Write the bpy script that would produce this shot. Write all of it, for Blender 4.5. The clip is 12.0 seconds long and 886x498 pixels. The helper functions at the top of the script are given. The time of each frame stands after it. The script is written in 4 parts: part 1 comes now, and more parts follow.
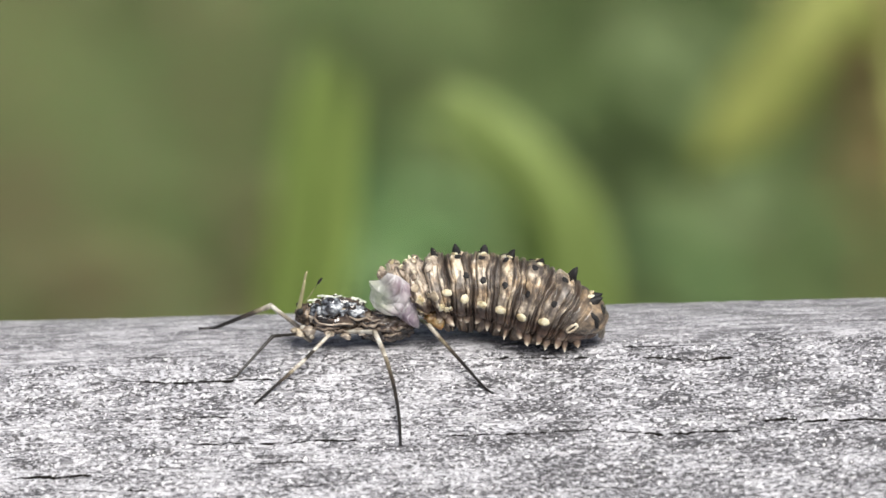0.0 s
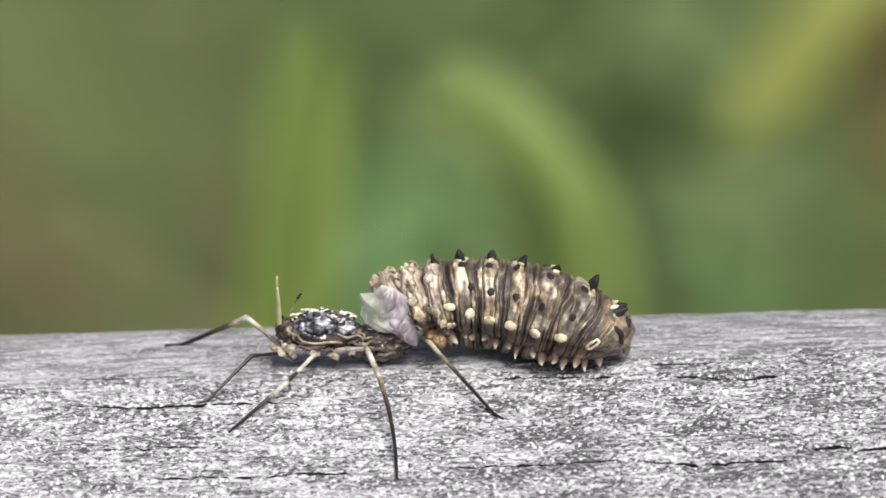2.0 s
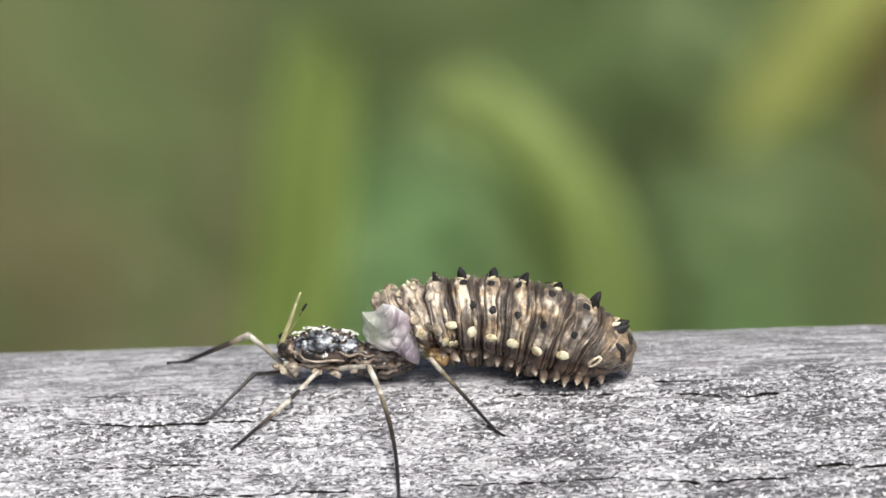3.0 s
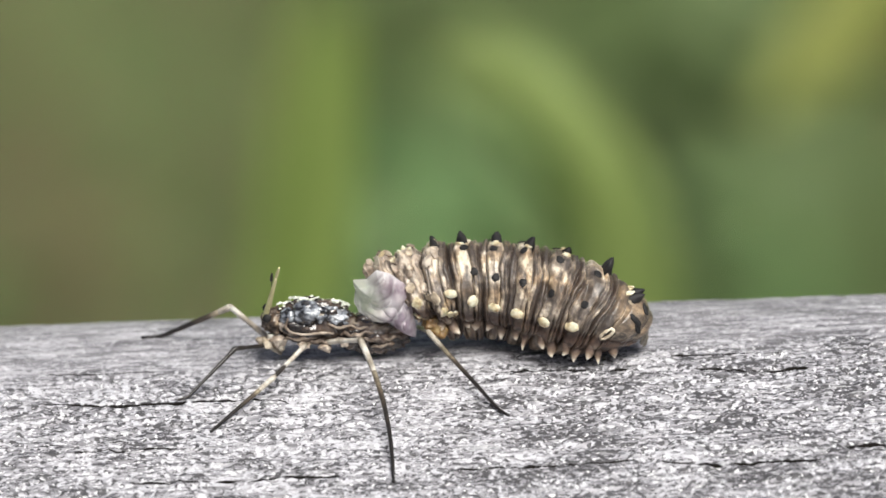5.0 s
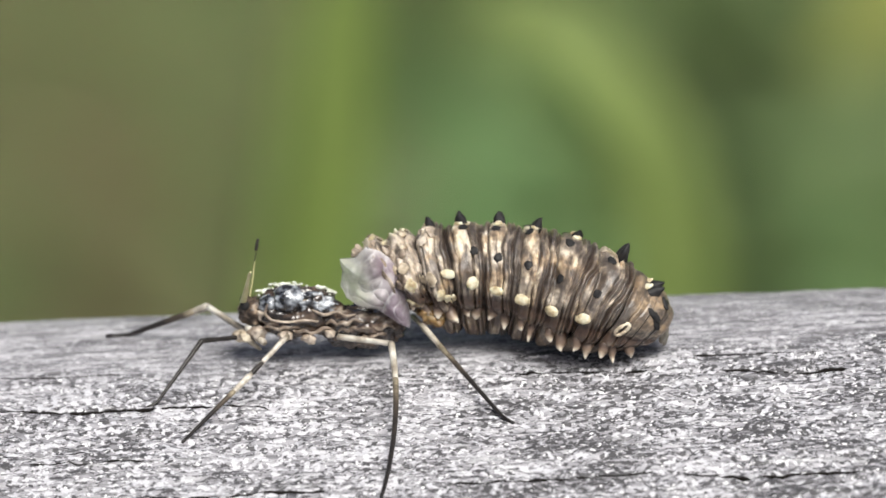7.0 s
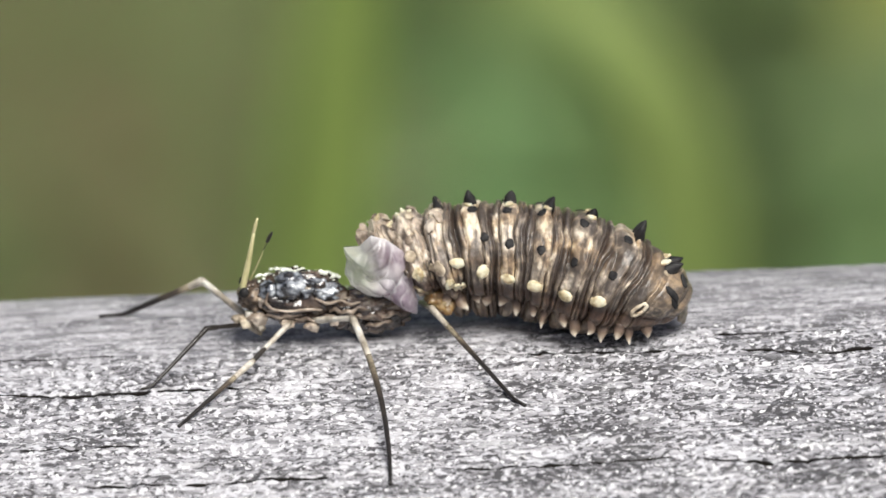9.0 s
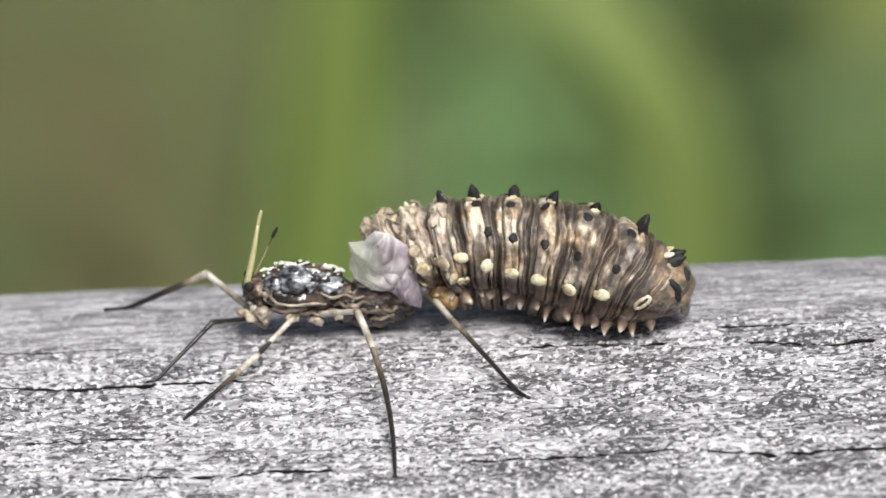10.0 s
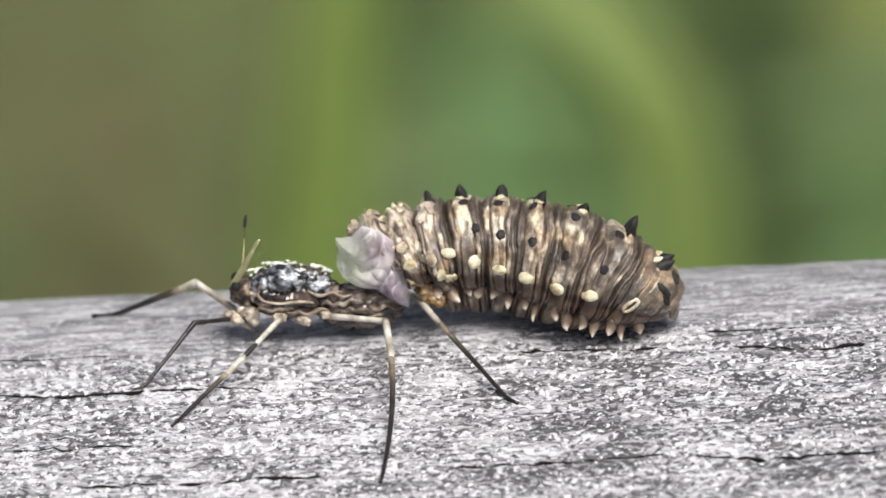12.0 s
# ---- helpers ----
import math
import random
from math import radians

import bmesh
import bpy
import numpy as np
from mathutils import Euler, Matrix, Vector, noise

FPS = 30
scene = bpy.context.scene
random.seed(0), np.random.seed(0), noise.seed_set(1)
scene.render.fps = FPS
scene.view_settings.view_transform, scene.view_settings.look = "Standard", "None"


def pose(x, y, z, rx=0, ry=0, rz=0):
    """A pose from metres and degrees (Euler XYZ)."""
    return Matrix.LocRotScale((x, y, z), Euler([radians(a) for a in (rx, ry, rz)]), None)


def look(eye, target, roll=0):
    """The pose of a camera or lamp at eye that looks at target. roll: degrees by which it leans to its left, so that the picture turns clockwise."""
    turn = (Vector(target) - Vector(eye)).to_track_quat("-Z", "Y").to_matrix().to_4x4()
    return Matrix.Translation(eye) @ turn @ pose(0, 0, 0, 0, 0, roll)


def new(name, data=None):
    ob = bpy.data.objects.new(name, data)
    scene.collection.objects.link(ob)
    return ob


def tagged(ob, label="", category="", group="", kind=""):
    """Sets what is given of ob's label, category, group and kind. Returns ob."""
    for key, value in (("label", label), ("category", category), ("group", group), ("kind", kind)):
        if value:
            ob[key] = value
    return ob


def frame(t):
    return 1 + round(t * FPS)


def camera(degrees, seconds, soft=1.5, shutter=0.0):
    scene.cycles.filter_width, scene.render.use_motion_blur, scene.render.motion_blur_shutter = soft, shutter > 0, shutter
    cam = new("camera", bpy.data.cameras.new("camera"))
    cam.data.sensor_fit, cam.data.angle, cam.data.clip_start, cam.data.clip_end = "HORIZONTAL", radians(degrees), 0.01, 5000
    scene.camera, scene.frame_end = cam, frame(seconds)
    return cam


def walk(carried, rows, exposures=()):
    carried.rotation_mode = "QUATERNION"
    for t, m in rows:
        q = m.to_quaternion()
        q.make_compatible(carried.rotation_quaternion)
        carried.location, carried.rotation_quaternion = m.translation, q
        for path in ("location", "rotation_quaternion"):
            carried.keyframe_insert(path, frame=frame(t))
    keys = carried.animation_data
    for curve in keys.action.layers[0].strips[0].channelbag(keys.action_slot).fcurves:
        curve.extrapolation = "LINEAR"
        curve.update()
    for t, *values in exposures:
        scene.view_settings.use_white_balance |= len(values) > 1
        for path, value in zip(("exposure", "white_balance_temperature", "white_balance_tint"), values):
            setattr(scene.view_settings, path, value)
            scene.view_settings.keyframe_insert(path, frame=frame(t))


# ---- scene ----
MM = 0.001

# ---------------------------------------------------------------- camera
cam = camera(2.5, 12.0, soft=1.45)
PATH = [
    (0, look((0.01113, -0.85492, 0.45484), (0.01072, -0.50068, 0.26905), -2.41)),
    (0.5, look((0.00826, -0.84731, 0.45334), (0.00842, -0.49353, 0.26668), -2.42)),
    (1, look((0.00899, -0.84697, 0.45254), (0.00899, -0.49315, 0.26597), -2.45)),
    (1.5, look((0.00997, -0.79174, 0.42383), (0.00976, -0.43788, 0.23732), -2.52)),
    (2, look((0.01029, -0.74462, 0.39917), (0.01019, -0.39077, 0.21265), -2.59)),
    (2.5, look((0.01099, -0.74514, 0.40034), (0.01070, -0.39151, 0.21341), -2.65)),
    (3, look((0.01133, -0.74376, 0.40100), (0.01072, -0.39020, 0.21394), -2.75)),
    (3.2, look((0.01071, -0.74539, 0.40163), (0.01039, -0.39183, 0.21456), -2.81)),
    (4.8, look((0.01399, -0.69886, 0.37624), (0.01198, -0.34543, 0.18893), -3.05)),
    (5, look((0.01353, -0.68269, 0.36714), (0.01173, -0.32914, 0.18006), -3.06)),
    (5.5, look((0.01470, -0.65540, 0.35252), (0.01228, -0.30191, 0.16532), -3.16)),
    (6, look((0.01626, -0.62337, 0.33803), (0.01291, -0.27031, 0.15005), -3.30)),
    (6.5, look((0.01625, -0.61484, 0.33284), (0.01257, -0.26171, 0.14499), -3.34)),
    (7, look((0.01736, -0.61324, 0.33220), (0.01321, -0.26024, 0.14412), -3.37)),
    (7.2, look((0.01755, -0.61235, 0.33250), (0.01345, -0.25954, 0.14407), -3.33)),
    (8.8, look((0.01635, -0.58560, 0.31742), (0.01221, -0.23283, 0.12889), -3.53)),
    (9, look((0.01721, -0.58602, 0.31804), (0.01277, -0.23333, 0.12937), -3.57)),
    (9.5, look((0.01616, -0.58629, 0.31802), (0.01199, -0.23363, 0.12929), -3.58)),
    (10, look((0.01671, -0.58835, 0.31909), (0.01250, -0.23568, 0.13040), -3.62)),
    (10.5, look((0.01738, -0.58810, 0.31961), (0.01286, -0.23549, 0.13081), -3.73)),
    (11, look((0.01737, -0.58865, 0.31946), (0.01302, -0.23597, 0.13077), -3.82)),
    (11.5, look((0.01667, -0.58765, 0.31993), (0.01293, -0.23521, 0.13079), -3.76)),
    (12, look((0.01787, -0.58670, 0.31846), (0.01320, -0.23405, 0.12973), -3.86)),
]
walk(cam, PATH, exposures=[(0, 0.06, 6430, 7.5), (12, 0.06, 6430, 7.5)])

# ---------------------------------------------------------------- light
world = bpy.data.worlds.new("overcast_sky")
scene.world = world
world.use_nodes = True
wn = world.node_tree.nodes
sky = wn.new("ShaderNodeTexSky")
sky.sky_type = "NISHITA"
sky.sun_disc = False
sky.sun_elevation = radians(64)
sky.sun_rotation = radians(144)
sky.air_density, sky.dust_density, sky.ozone_density = 0.6, 7.0, 0.6
wn["Background"].inputs["Strength"].default_value = 0.086
world.node_tree.links.new(sky.outputs["Color"], wn["Background"].inputs["Color"])

sun = new("sun", bpy.data.lights.new("sun", "SUN"))
sun.data.energy, sun.data.angle, sun.data.color = 3.35, radians(32), (1.0, 0.985, 0.96)
sun.matrix_world = look((0.26, -0.36, 0.9), (0, 0, 0))


# ---------------------------------------------------------------- materials
def material(name, rough=0.6, metal=0.0):
    m = bpy.data.materials.new(name)
    m.use_nodes = True
    b = m.node_tree.nodes["Principled BSDF"]
    b.inputs["Roughness"].default_value, b.inputs["Metallic"].default_value = rough, metal
    return m, m.node_tree.nodes, m.node_tree.links, b


def node(nt, kind, **values):
    n = nt.new(kind)
    for key, value in values.items():
        if key in n.inputs:
            n.inputs[key].default_value = value
    return n


def coords(nt, ln, scale, source="Object"):
    c, mp = nt.new("ShaderNodeTexCoord"), nt.new("ShaderNodeMapping")
    mp.inputs["Scale"].default_value = scale
    ln.new(c.outputs[source], mp.inputs["Vector"])
    return mp.outputs["Vector"]


def grain(nt, ln, scale, size=1.0, detail=4.0, rough=0.55, source="Object"):
    n = node(nt, "ShaderNodeTexNoise", Scale=size, Detail=detail, Roughness=rough)
    ln.new(coords(nt, ln, scale, source), n.inputs["Vector"])
    return n.outputs["Fac"]


def ramp(nt, ln, fac, stops):
    r = nt.new("ShaderNodeValToRGB")
    e = r.color_ramp.elements
    while len(e) < len(stops):
        e.new(0.5)
    for el, (p, c) in zip(e, stops):
        el.position, el.color = p, (*c, 1) if len(c) == 3 else c
    ln.new(fac, r.inputs["Fac"])
    return r.outputs["Color"]


def blend(nt, ln, fac, a, b, how="MIX"):
    x = nt.new("ShaderNodeMix")
    x.data_type, x.blend_type = "RGBA", how
    for slot, v in ((0, fac), (6, a), (7, b)):
        if hasattr(v, "is_output"):
            ln.new(v, x.inputs[slot])
        else:
            x.inputs[slot].default_value = v if slot == 0 else (*v, 1)
    return x.outputs[2]


def bump(nt, ln, b, fac, strength, metres):
    u = node(nt, "ShaderNodeBump", Strength=strength, Distance=metres)
    ln.new(fac, u.inputs["Height"])
    ln.new(u.outputs["Normal"], b.inputs["Normal"])
    return u


def maths(nt, ln, op, x, y=None, z=None):
    n = nt.new("ShaderNodeMath")
    n.operation = op
    for slot, v in enumerate((x, y, z)):
        if v is None:
            continue
        if hasattr(v, "is_output"):
            ln.new(v, n.inputs[slot])
        else:
            n.inputs[slot].default_value = v
    return n.outputs[0]


def between(nt, ln, x, lo, hi):
    """0 below lo, 1 above hi, smooth between."""
    r = nt.new("ShaderNodeMapRange")
    r.interpolation_type = "SMOOTHSTEP"
    r.inputs["From Min"].default_value, r.inputs["From Max"].default_value = lo, hi
    ln.new(x, r.inputs["Value"])
    return r.outputs["Result"]


def wood_material():
    """Grey weathered timber: fibres along x, a crust of pale and dark flecks on the flat top, a smoother shoulder."""
    m, nt, ln, b = material("weathered_wood", 0.58)
    K = 1000.0
    patch = grain(nt, ln, (0.30 * K, 0.60 * K, 0.60 * K), 1, 4, 0.6)
    fibre = grain(nt, ln, (0.55 * K, 4.0 * K, 4.0 * K), 1, 4, 0.6)
    fleck = grain(nt, ln, (3.6 * K, 3.8 * K, 3.8 * K), 1, 2.0, 0.6)
    mark = grain(nt, ln, (3.2 * K, 4.2 * K, 4.2 * K), 1.15, 2.0, 0.6)
    glint = grain(nt, ln, (4.4 * K, 4.8 * K, 4.8 * K), 1, 2.0, 0.5)
    fine = grain(nt, ln, (5.0 * K, 9.0 * K, 9.0 * K), 1, 2, 0.6)
    sep = nt.new("ShaderNodeSeparateXYZ")
    ln.new(coords(nt, ln, (K, K, K)), sep.inputs["Vector"])
    far = maths(nt, ln, "ADD", sep.outputs["Y"], maths(nt, ln, "MULTIPLY", maths(nt, ln, "SUBTRACT", patch, 0.5), 5.0))
    crust = maths(nt, ln, "SUBTRACT", 1.0, maths(nt, ln, "MULTIPLY", between(nt, ln, far, 1.2, 2.7), 0.58))
    base = ramp(nt, ln, patch, [(0.32, (0.265, 0.258, 0.272)), (0.68, (0.40, 0.392, 0.412))])
    base = blend(nt, ln, 0.9, base, ramp(nt, ln, fibre, [(0.34, (0.20, 0.20, 0.205)), (0.5, (0.5, 0.5, 0.5)), (0.66, (0.74, 0.74, 0.74))]), "OVERLAY")
    lift = maths(nt, ln, "MULTIPLY", maths(nt, ln, "SUBTRACT", patch, 0.5), 0.42)
    lift = maths(nt, ln, "SUBTRACT", lift, maths(nt, ln, "MULTIPLY", between(nt, ln, sep.outputs["X"], 6.0, 16.0), 0.034))
    dark = between(nt, ln, maths(nt, ln, "SUBTRACT", maths(nt, ln, "SUBTRACT", 1.0, mark), lift), 0.532, 0.557)
    base = blend(nt, ln, maths(nt, ln, "MULTIPLY", maths(nt, ln, "MULTIPLY", dark, crust), 0.95), base, (0.060, 0.058, 0.061))
    light = between(nt, ln, maths(nt, ln, "ADD", fleck, lift), 0.535, 0.56)
    base = blend(nt, ln, maths(nt, ln, "MULTIPLY", maths(nt, ln, "MULTIPLY", light, crust), 0.90), base, (0.64, 0.635, 0.66))
    base = blend(nt, ln, maths(nt, ln, "MULTIPLY", between(nt, ln, glint, 0.63, 0.67), crust), base, (0.86, 0.86, 0.86))
    streak = grain(nt, ln, (0.42 * K, 3.0 * K, 3.0 * K), 1, 3.0, 0.6)
    base = blend(nt, ln, maths(nt, ln, "MULTIPLY", between(nt, ln, streak, 0.585, 0.64), 0.5), base, (0.10, 0.098, 0.10))
    base = blend(nt, ln, maths(nt, ln, "MULTIPLY", between(nt, ln, maths(nt, ln, "SUBTRACT", 1.0, streak), 0.60, 0.66), 0.5), base, (0.60, 0.60, 0.61))
    # shade inside the cracks, put into the colour; also duller there
    crack_shade = nt.new("ShaderNodeSeparateXYZ")
    ln.new(coords(nt, ln, (1, 1, 1), "UV"), crack_shade.inputs["Vector"])
    base = blend(nt, ln, between(nt, ln, crack_shade.outputs["X"], 0.05, 0.6), base, (0.014, 0.012, 0.011))
    base = blend(nt, ln, 0.5, base, ramp(nt, ln, fine, [(0.3, (0.36, 0.36, 0.36)), (0.7, (0.64, 0.64, 0.64))]), "OVERLAY")
    ln.new(base, b.inputs["Base Color"])
    ln.new(maths(nt, ln, "ADD", 0.56, maths(nt, ln, "MULTIPLY", crack_shade.outputs["X"], 0.42)), b.inputs["Roughness"])
    ln.new(maths(nt, ln, "SUBTRACT", 0.5, maths(nt, ln, "MULTIPLY", crack_shade.outputs["X"], 0.45)), b.inputs["Specular IOR Level"])
    bump(nt, ln, b, maths(nt, ln, "ADD", fibre, maths(nt, ln, "MULTIPLY", fine, 0.5)), 0.6, 0.00007)
    return m


def leaf_material(name, low, high, size=40.0):
    m, nt, ln, b = material(name, 0.5)
    f = grain(nt, ln, (size, size, size), 1, 3)
    oi = nt.new("ShaderNodeNewGeometry")
    c = blend(nt, ln, f, low, high)
    c2 = blend(nt, ln, 0.35, c, ramp(nt, ln, oi.outputs["Random Per Island"], [(0, low), (1, high)]))
    ln.new(c2, b.inputs["Base Color"])
    t = nt.new("ShaderNodeBsdfTranslucent")
    ln.new(c2, t.inputs["Color"])
    mix = node(nt, "ShaderNodeMixShader", Fac=0.35)
    out = nt["Material Output"]
    ln.new(b.outputs["BSDF"], mix.inputs[1])
    ln.new(t.outputs["BSDF"], mix.inputs[2])
    ln.new(mix.outputs["Shader"], out.inputs["Surface"])
    return m


def skin_material(name, stops, scale, rough=0.45, bump_mm=0.03, source="Object", sub=0.0, detail=4, relief=9000):
    m, nt, ln, b = material(name, rough)
    f = grain(nt, ln, scale, 1, detail, 0.6, source)
    ln.new(ramp(nt, ln, f, stops), b.inputs["Base Color"])
    g = grain(nt, ln, (relief, relief, relief), 1, 2)
    bump(nt, ln, b, g, 0.5, bump_mm * MM)
    if sub:
        b.inputs["Subsurface Weight"].default_value = sub
        b.inputs["Subsurface Radius"].default_value = (0.0006, 0.0004, 0.0003)
        b.inputs["Subsurface Scale"].default_value = 1.0
    return m


def attribute(nt, name):
    a = nt.new("ShaderNodeAttribute")
    a.attribute_name = name
    return a.outputs["Fac"]


def larva_material():
    """Tan ribs and grey-brown folds parted by dark furrows; UV: x along the body in segments, y round it (0 on the back)."""
    m, nt, ln, b = material("larva_skin", 0.36)
    tone = grain(nt, ln, (2.2, 2.2, 1), 1, 3, 0.55, "UV")
    blot = grain(nt, ln, (5.6, 4.6, 1), 1.1, 3, 0.6, "UV")
    fine = grain(nt, ln, (11.0, 10.0, 1), 1, 3, 0.6, "UV")
    sep = nt.new("ShaderNodeSeparateXYZ")
    ln.new(coords(nt, ln, (1, 1, 1), "UV"), sep.inputs["Vector"])
    along, round_it = sep.outputs["X"], maths(nt, ln, "MODULO", sep.outputs["Y"], 7.0)
    pale = maths(nt, ln, "ADD", attribute(nt, "pale"), maths(nt, ln, "MULTIPLY", maths(nt, ln, "SUBTRACT", blot, 0.5), 1.7))
    pale = maths(nt, ln, "SUBTRACT", pale, maths(nt, ln, "MULTIPLY", between(nt, ln, along, 5.5, 8.2), 0.16))
    c = ramp(nt, ln, pale, [(0.05, (0.085, 0.068, 0.055)), (0.28, (0.13, 0.105, 0.084)), (0.52, (0.245, 0.196, 0.148)), (0.76, (0.44, 0.365, 0.275)), (1.0, (0.74, 0.65, 0.52))])
    hue = grain(nt, ln, (1.1, 1.5, 1), 1.3, 2, 0.5, "UV")
    c = blend(nt, ln, 0.6, c, ramp(nt, ln, hue, [(0.36, (0.43, 0.45, 0.49)), (0.5, (0.5, 0.495, 0.48)), (0.64, (0.60, 0.50, 0.37))]), "OVERLAY")
    # the front is lighter and greyer, with swollen folds
    front = maths(nt, ln, "MULTIPLY", between(nt, ln, maths(nt, ln, "MULTIPLY", along, -1.0), -3.5, -2.3), between(nt, ln, tone, 0.38, 0.60))
    c = blend(nt, ln, maths(nt, ln, "MULTIPLY", front, 0.7), c, (0.60, 0.505, 0.415))
    # the tail end is plainer, orange-tan above and dark grey-brown below
    tail = between(nt, ln, maths(nt, ln, "SUBTRACT", along, maths(nt, ln, "MULTIPLY", round_it, 0.25)), 8.35, 8.75)
    rust = ramp(nt, ln, tone, [(0.36, (0.085, 0.066, 0.05)), (0.48, (0.175, 0.13, 0.09)), (0.62, (0.34, 0.245, 0.15))])
    low = between(nt, ln, maths(nt, ln, "ADD", round_it, maths(nt, ln, "MULTIPLY", tone, 0.6)), 1.45, 1.7)
    rust = blend(nt, ln, low, rust, ramp(nt, ln, blot, [(0.36, (0.045, 0.038, 0.032)), (0.50, (0.13, 0.105, 0.08)), (0.66, (0.34, 0.27, 0.20))]))
    c = blend(nt, ln, tail, c, rust)
    # a browner lower flank; the brown shadow band under the warts is coloured in
    band = maths(nt, ln, "MULTIPLY", between(nt, ln, round_it, 1.56, 1.70), between(nt, ln, maths(nt, ln, "MULTIPLY", round_it, -1.0), -2.05, -1.84))
    c = blend(nt, ln, maths(nt, ln, "MULTIPLY", between(nt, ln, round_it, 1.60, 1.80), 0.5), c, (0.11, 0.072, 0.052))
    c = blend(nt, ln, maths(nt, ln, "MULTIPLY", band, 0.85), c, (0.062, 0.036, 0.025))
    # furrows are coloured dark brown, following their depth
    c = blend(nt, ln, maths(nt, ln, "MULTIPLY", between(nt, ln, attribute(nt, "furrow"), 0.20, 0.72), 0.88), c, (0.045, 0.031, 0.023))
    c = blend(nt, ln, 0.6, c, ramp(nt, ln, fine, [(0.32, (0.28, 0.28, 0.28)), (0.68, (0.72, 0.72, 0.72))]), "OVERLAY")
    ln.new(c, b.inputs["Base Color"])
    b.inputs["Subsurface Weight"].default_value = 0.05
    b.inputs["Subsurface Radius"].default_value = (0.0003, 0.0002, 0.0001)
    b.inputs["Subsurface Scale"].default_value = 1.0
    b.inputs["Coat Weight"].default_value, b.inputs["Coat Roughness"].default_value = 0.25, 0.22
    bump(nt, ln, b, maths(nt, ln, "ADD", fine, blot), 0.6, 0.06 * MM)
    return m


def tipped_material(name, stops):
    """Colours along UV x, with a little grain."""
    m = skin_material(name, [(0.3, (0.2, 0.2, 0.2)), (0.7, (0.5, 0.5, 0.5))], (2500, 2500, 2500), 0.4, 0.03)
    nt, ln = m.node_tree.nodes, m.node_tree.links
    sep = nt.new("ShaderNodeSeparateXYZ")
    ln.new(coords(nt, ln, (1, 1, 1), "UV"), sep.inputs["Vector"])
    speck = grain(nt, ln, (2500, 2500, 2500), 1, 3)
    x = maths(nt, ln, "ADD", sep.outputs["X"], maths(nt, ln, "MULTIPLY", maths(nt, ln, "SUBTRACT", speck, 0.5), 0.5))
    ln.new(ramp(nt, ln, x, stops), nt["Principled BSDF"].inputs["Base Color"])
    return m


WOOD = wood_material()
LOBE = skin_material("mottled_lobe", [(0.34, (0.09, 0.065, 0.048)), (0.44, (0.25, 0.195, 0.145)), (0.54, (0.48, 0.395, 0.31)), (0.66, (0.76, 0.67, 0.55))], (1100, 1100, 1100), 0.34, 0.05)
FROST = skin_material("frosted_crumbs", [(0.36, (0.48, 0.50, 0.42)), (0.60, (0.90, 0.92, 0.80))], (3000, 3000, 3000), 0.4, 0.03)
RIDGE = skin_material("folded_ridge", [(0.34, (0.05, 0.037, 0.028)), (0.46, (0.15, 0.112, 0.082)), (0.56, (0.32, 0.255, 0.195)), (0.68, (0.64, 0.56, 0.46))], (1400, 1400, 1400), 0.3, 0.05)
TAN = skin_material("tan_blotch", [(0.36, (0.26, 0.20, 0.135)), (0.50, (0.52, 0.43, 0.31)), (0.64, (0.78, 0.70, 0.54))], (1800, 1800, 1800), 0.4, 0.03)
FRINGE = skin_material("tail_rim", [(0.36, (0.10, 0.088, 0.07)), (0.52, (0.24, 0.215, 0.17)), (0.66, (0.46, 0.42, 0.34))], (1600, 1600, 1600), 0.3, 0.05, sub=0.3)
TIPPED = tipped_material("papilla_skin", [(0.18, (0.085, 0.056, 0.042)), (0.44, (0.22, 0.155, 0.11)), (0.60, (0.52, 0.42, 0.31)), (0.80, (0.82, 0.74, 0.60))])
LARVA = larva_material()
BLACK = skin_material("black_chitin", [(0.3, (0.010, 0.010, 0.011)), (0.7, (0.035, 0.033, 0.032))], (4000, 4000, 4000), 0.55, 0.02)
BLACK.node_tree.nodes["Principled BSDF"].inputs["Specular IOR Level"].default_value = 0.25
CREAM = skin_material("cream_wart", [(0.34, (0.36, 0.27, 0.15)), (0.46, (0.62, 0.52, 0.32)), (0.6, (0.82, 0.76, 0.56))], (3000, 3000, 3000), 0.4, 0.03, sub=0.2)
SHELL = skin_material("aphid_shell", [(0.40, (0.016, 0.012, 0.010)), (0.50, (0.055, 0.038, 0.028)), (0.58, (0.115, 0.08, 0.058)), (0.68, (0.42, 0.36, 0.28))], (800, 2600, 2600), 0.14, 0.20, relief=2400)
# blue-grey and white patches of PLATE are sky reflections put into the colour
PLATE = skin_material("aphid_plate", [(0.42, (0.012, 0.012, 0.014)), (0.47, (0.09, 0.096, 0.11)), (0.53, (0.24, 0.262, 0.29)), (0.59, (0.44, 0.47, 0.50)), (0.64, (0.88, 0.90, 0.90))], (1700, 2300, 2300), 0.08, 0.14, relief=1700)
HEADSKIN = skin_material("aphid_head", [(0.38, (0.03, 0.02, 0.014)), (0.50, (0.12, 0.085, 0.06)), (0.62, (0.36, 0.28, 0.20))], (2600, 2600, 2600), 0.28, 0.08)
LEGPALE = skin_material("pale_leg", [(0.36, (0.20, 0.165, 0.12)), (0.5, (0.48, 0.43, 0.35)), (0.64, (0.78, 0.75, 0.66))], (1200, 1200, 1200), 0.35, 0.02)

for shiny in (SHELL, PLATE):
    shiny.node_tree.nodes["Principled BSDF"].inputs["Coat Weight"].default_value = 1.0
    shiny.node_tree.nodes["Principled BSDF"].inputs["Coat Roughness"].default_value = 0.06


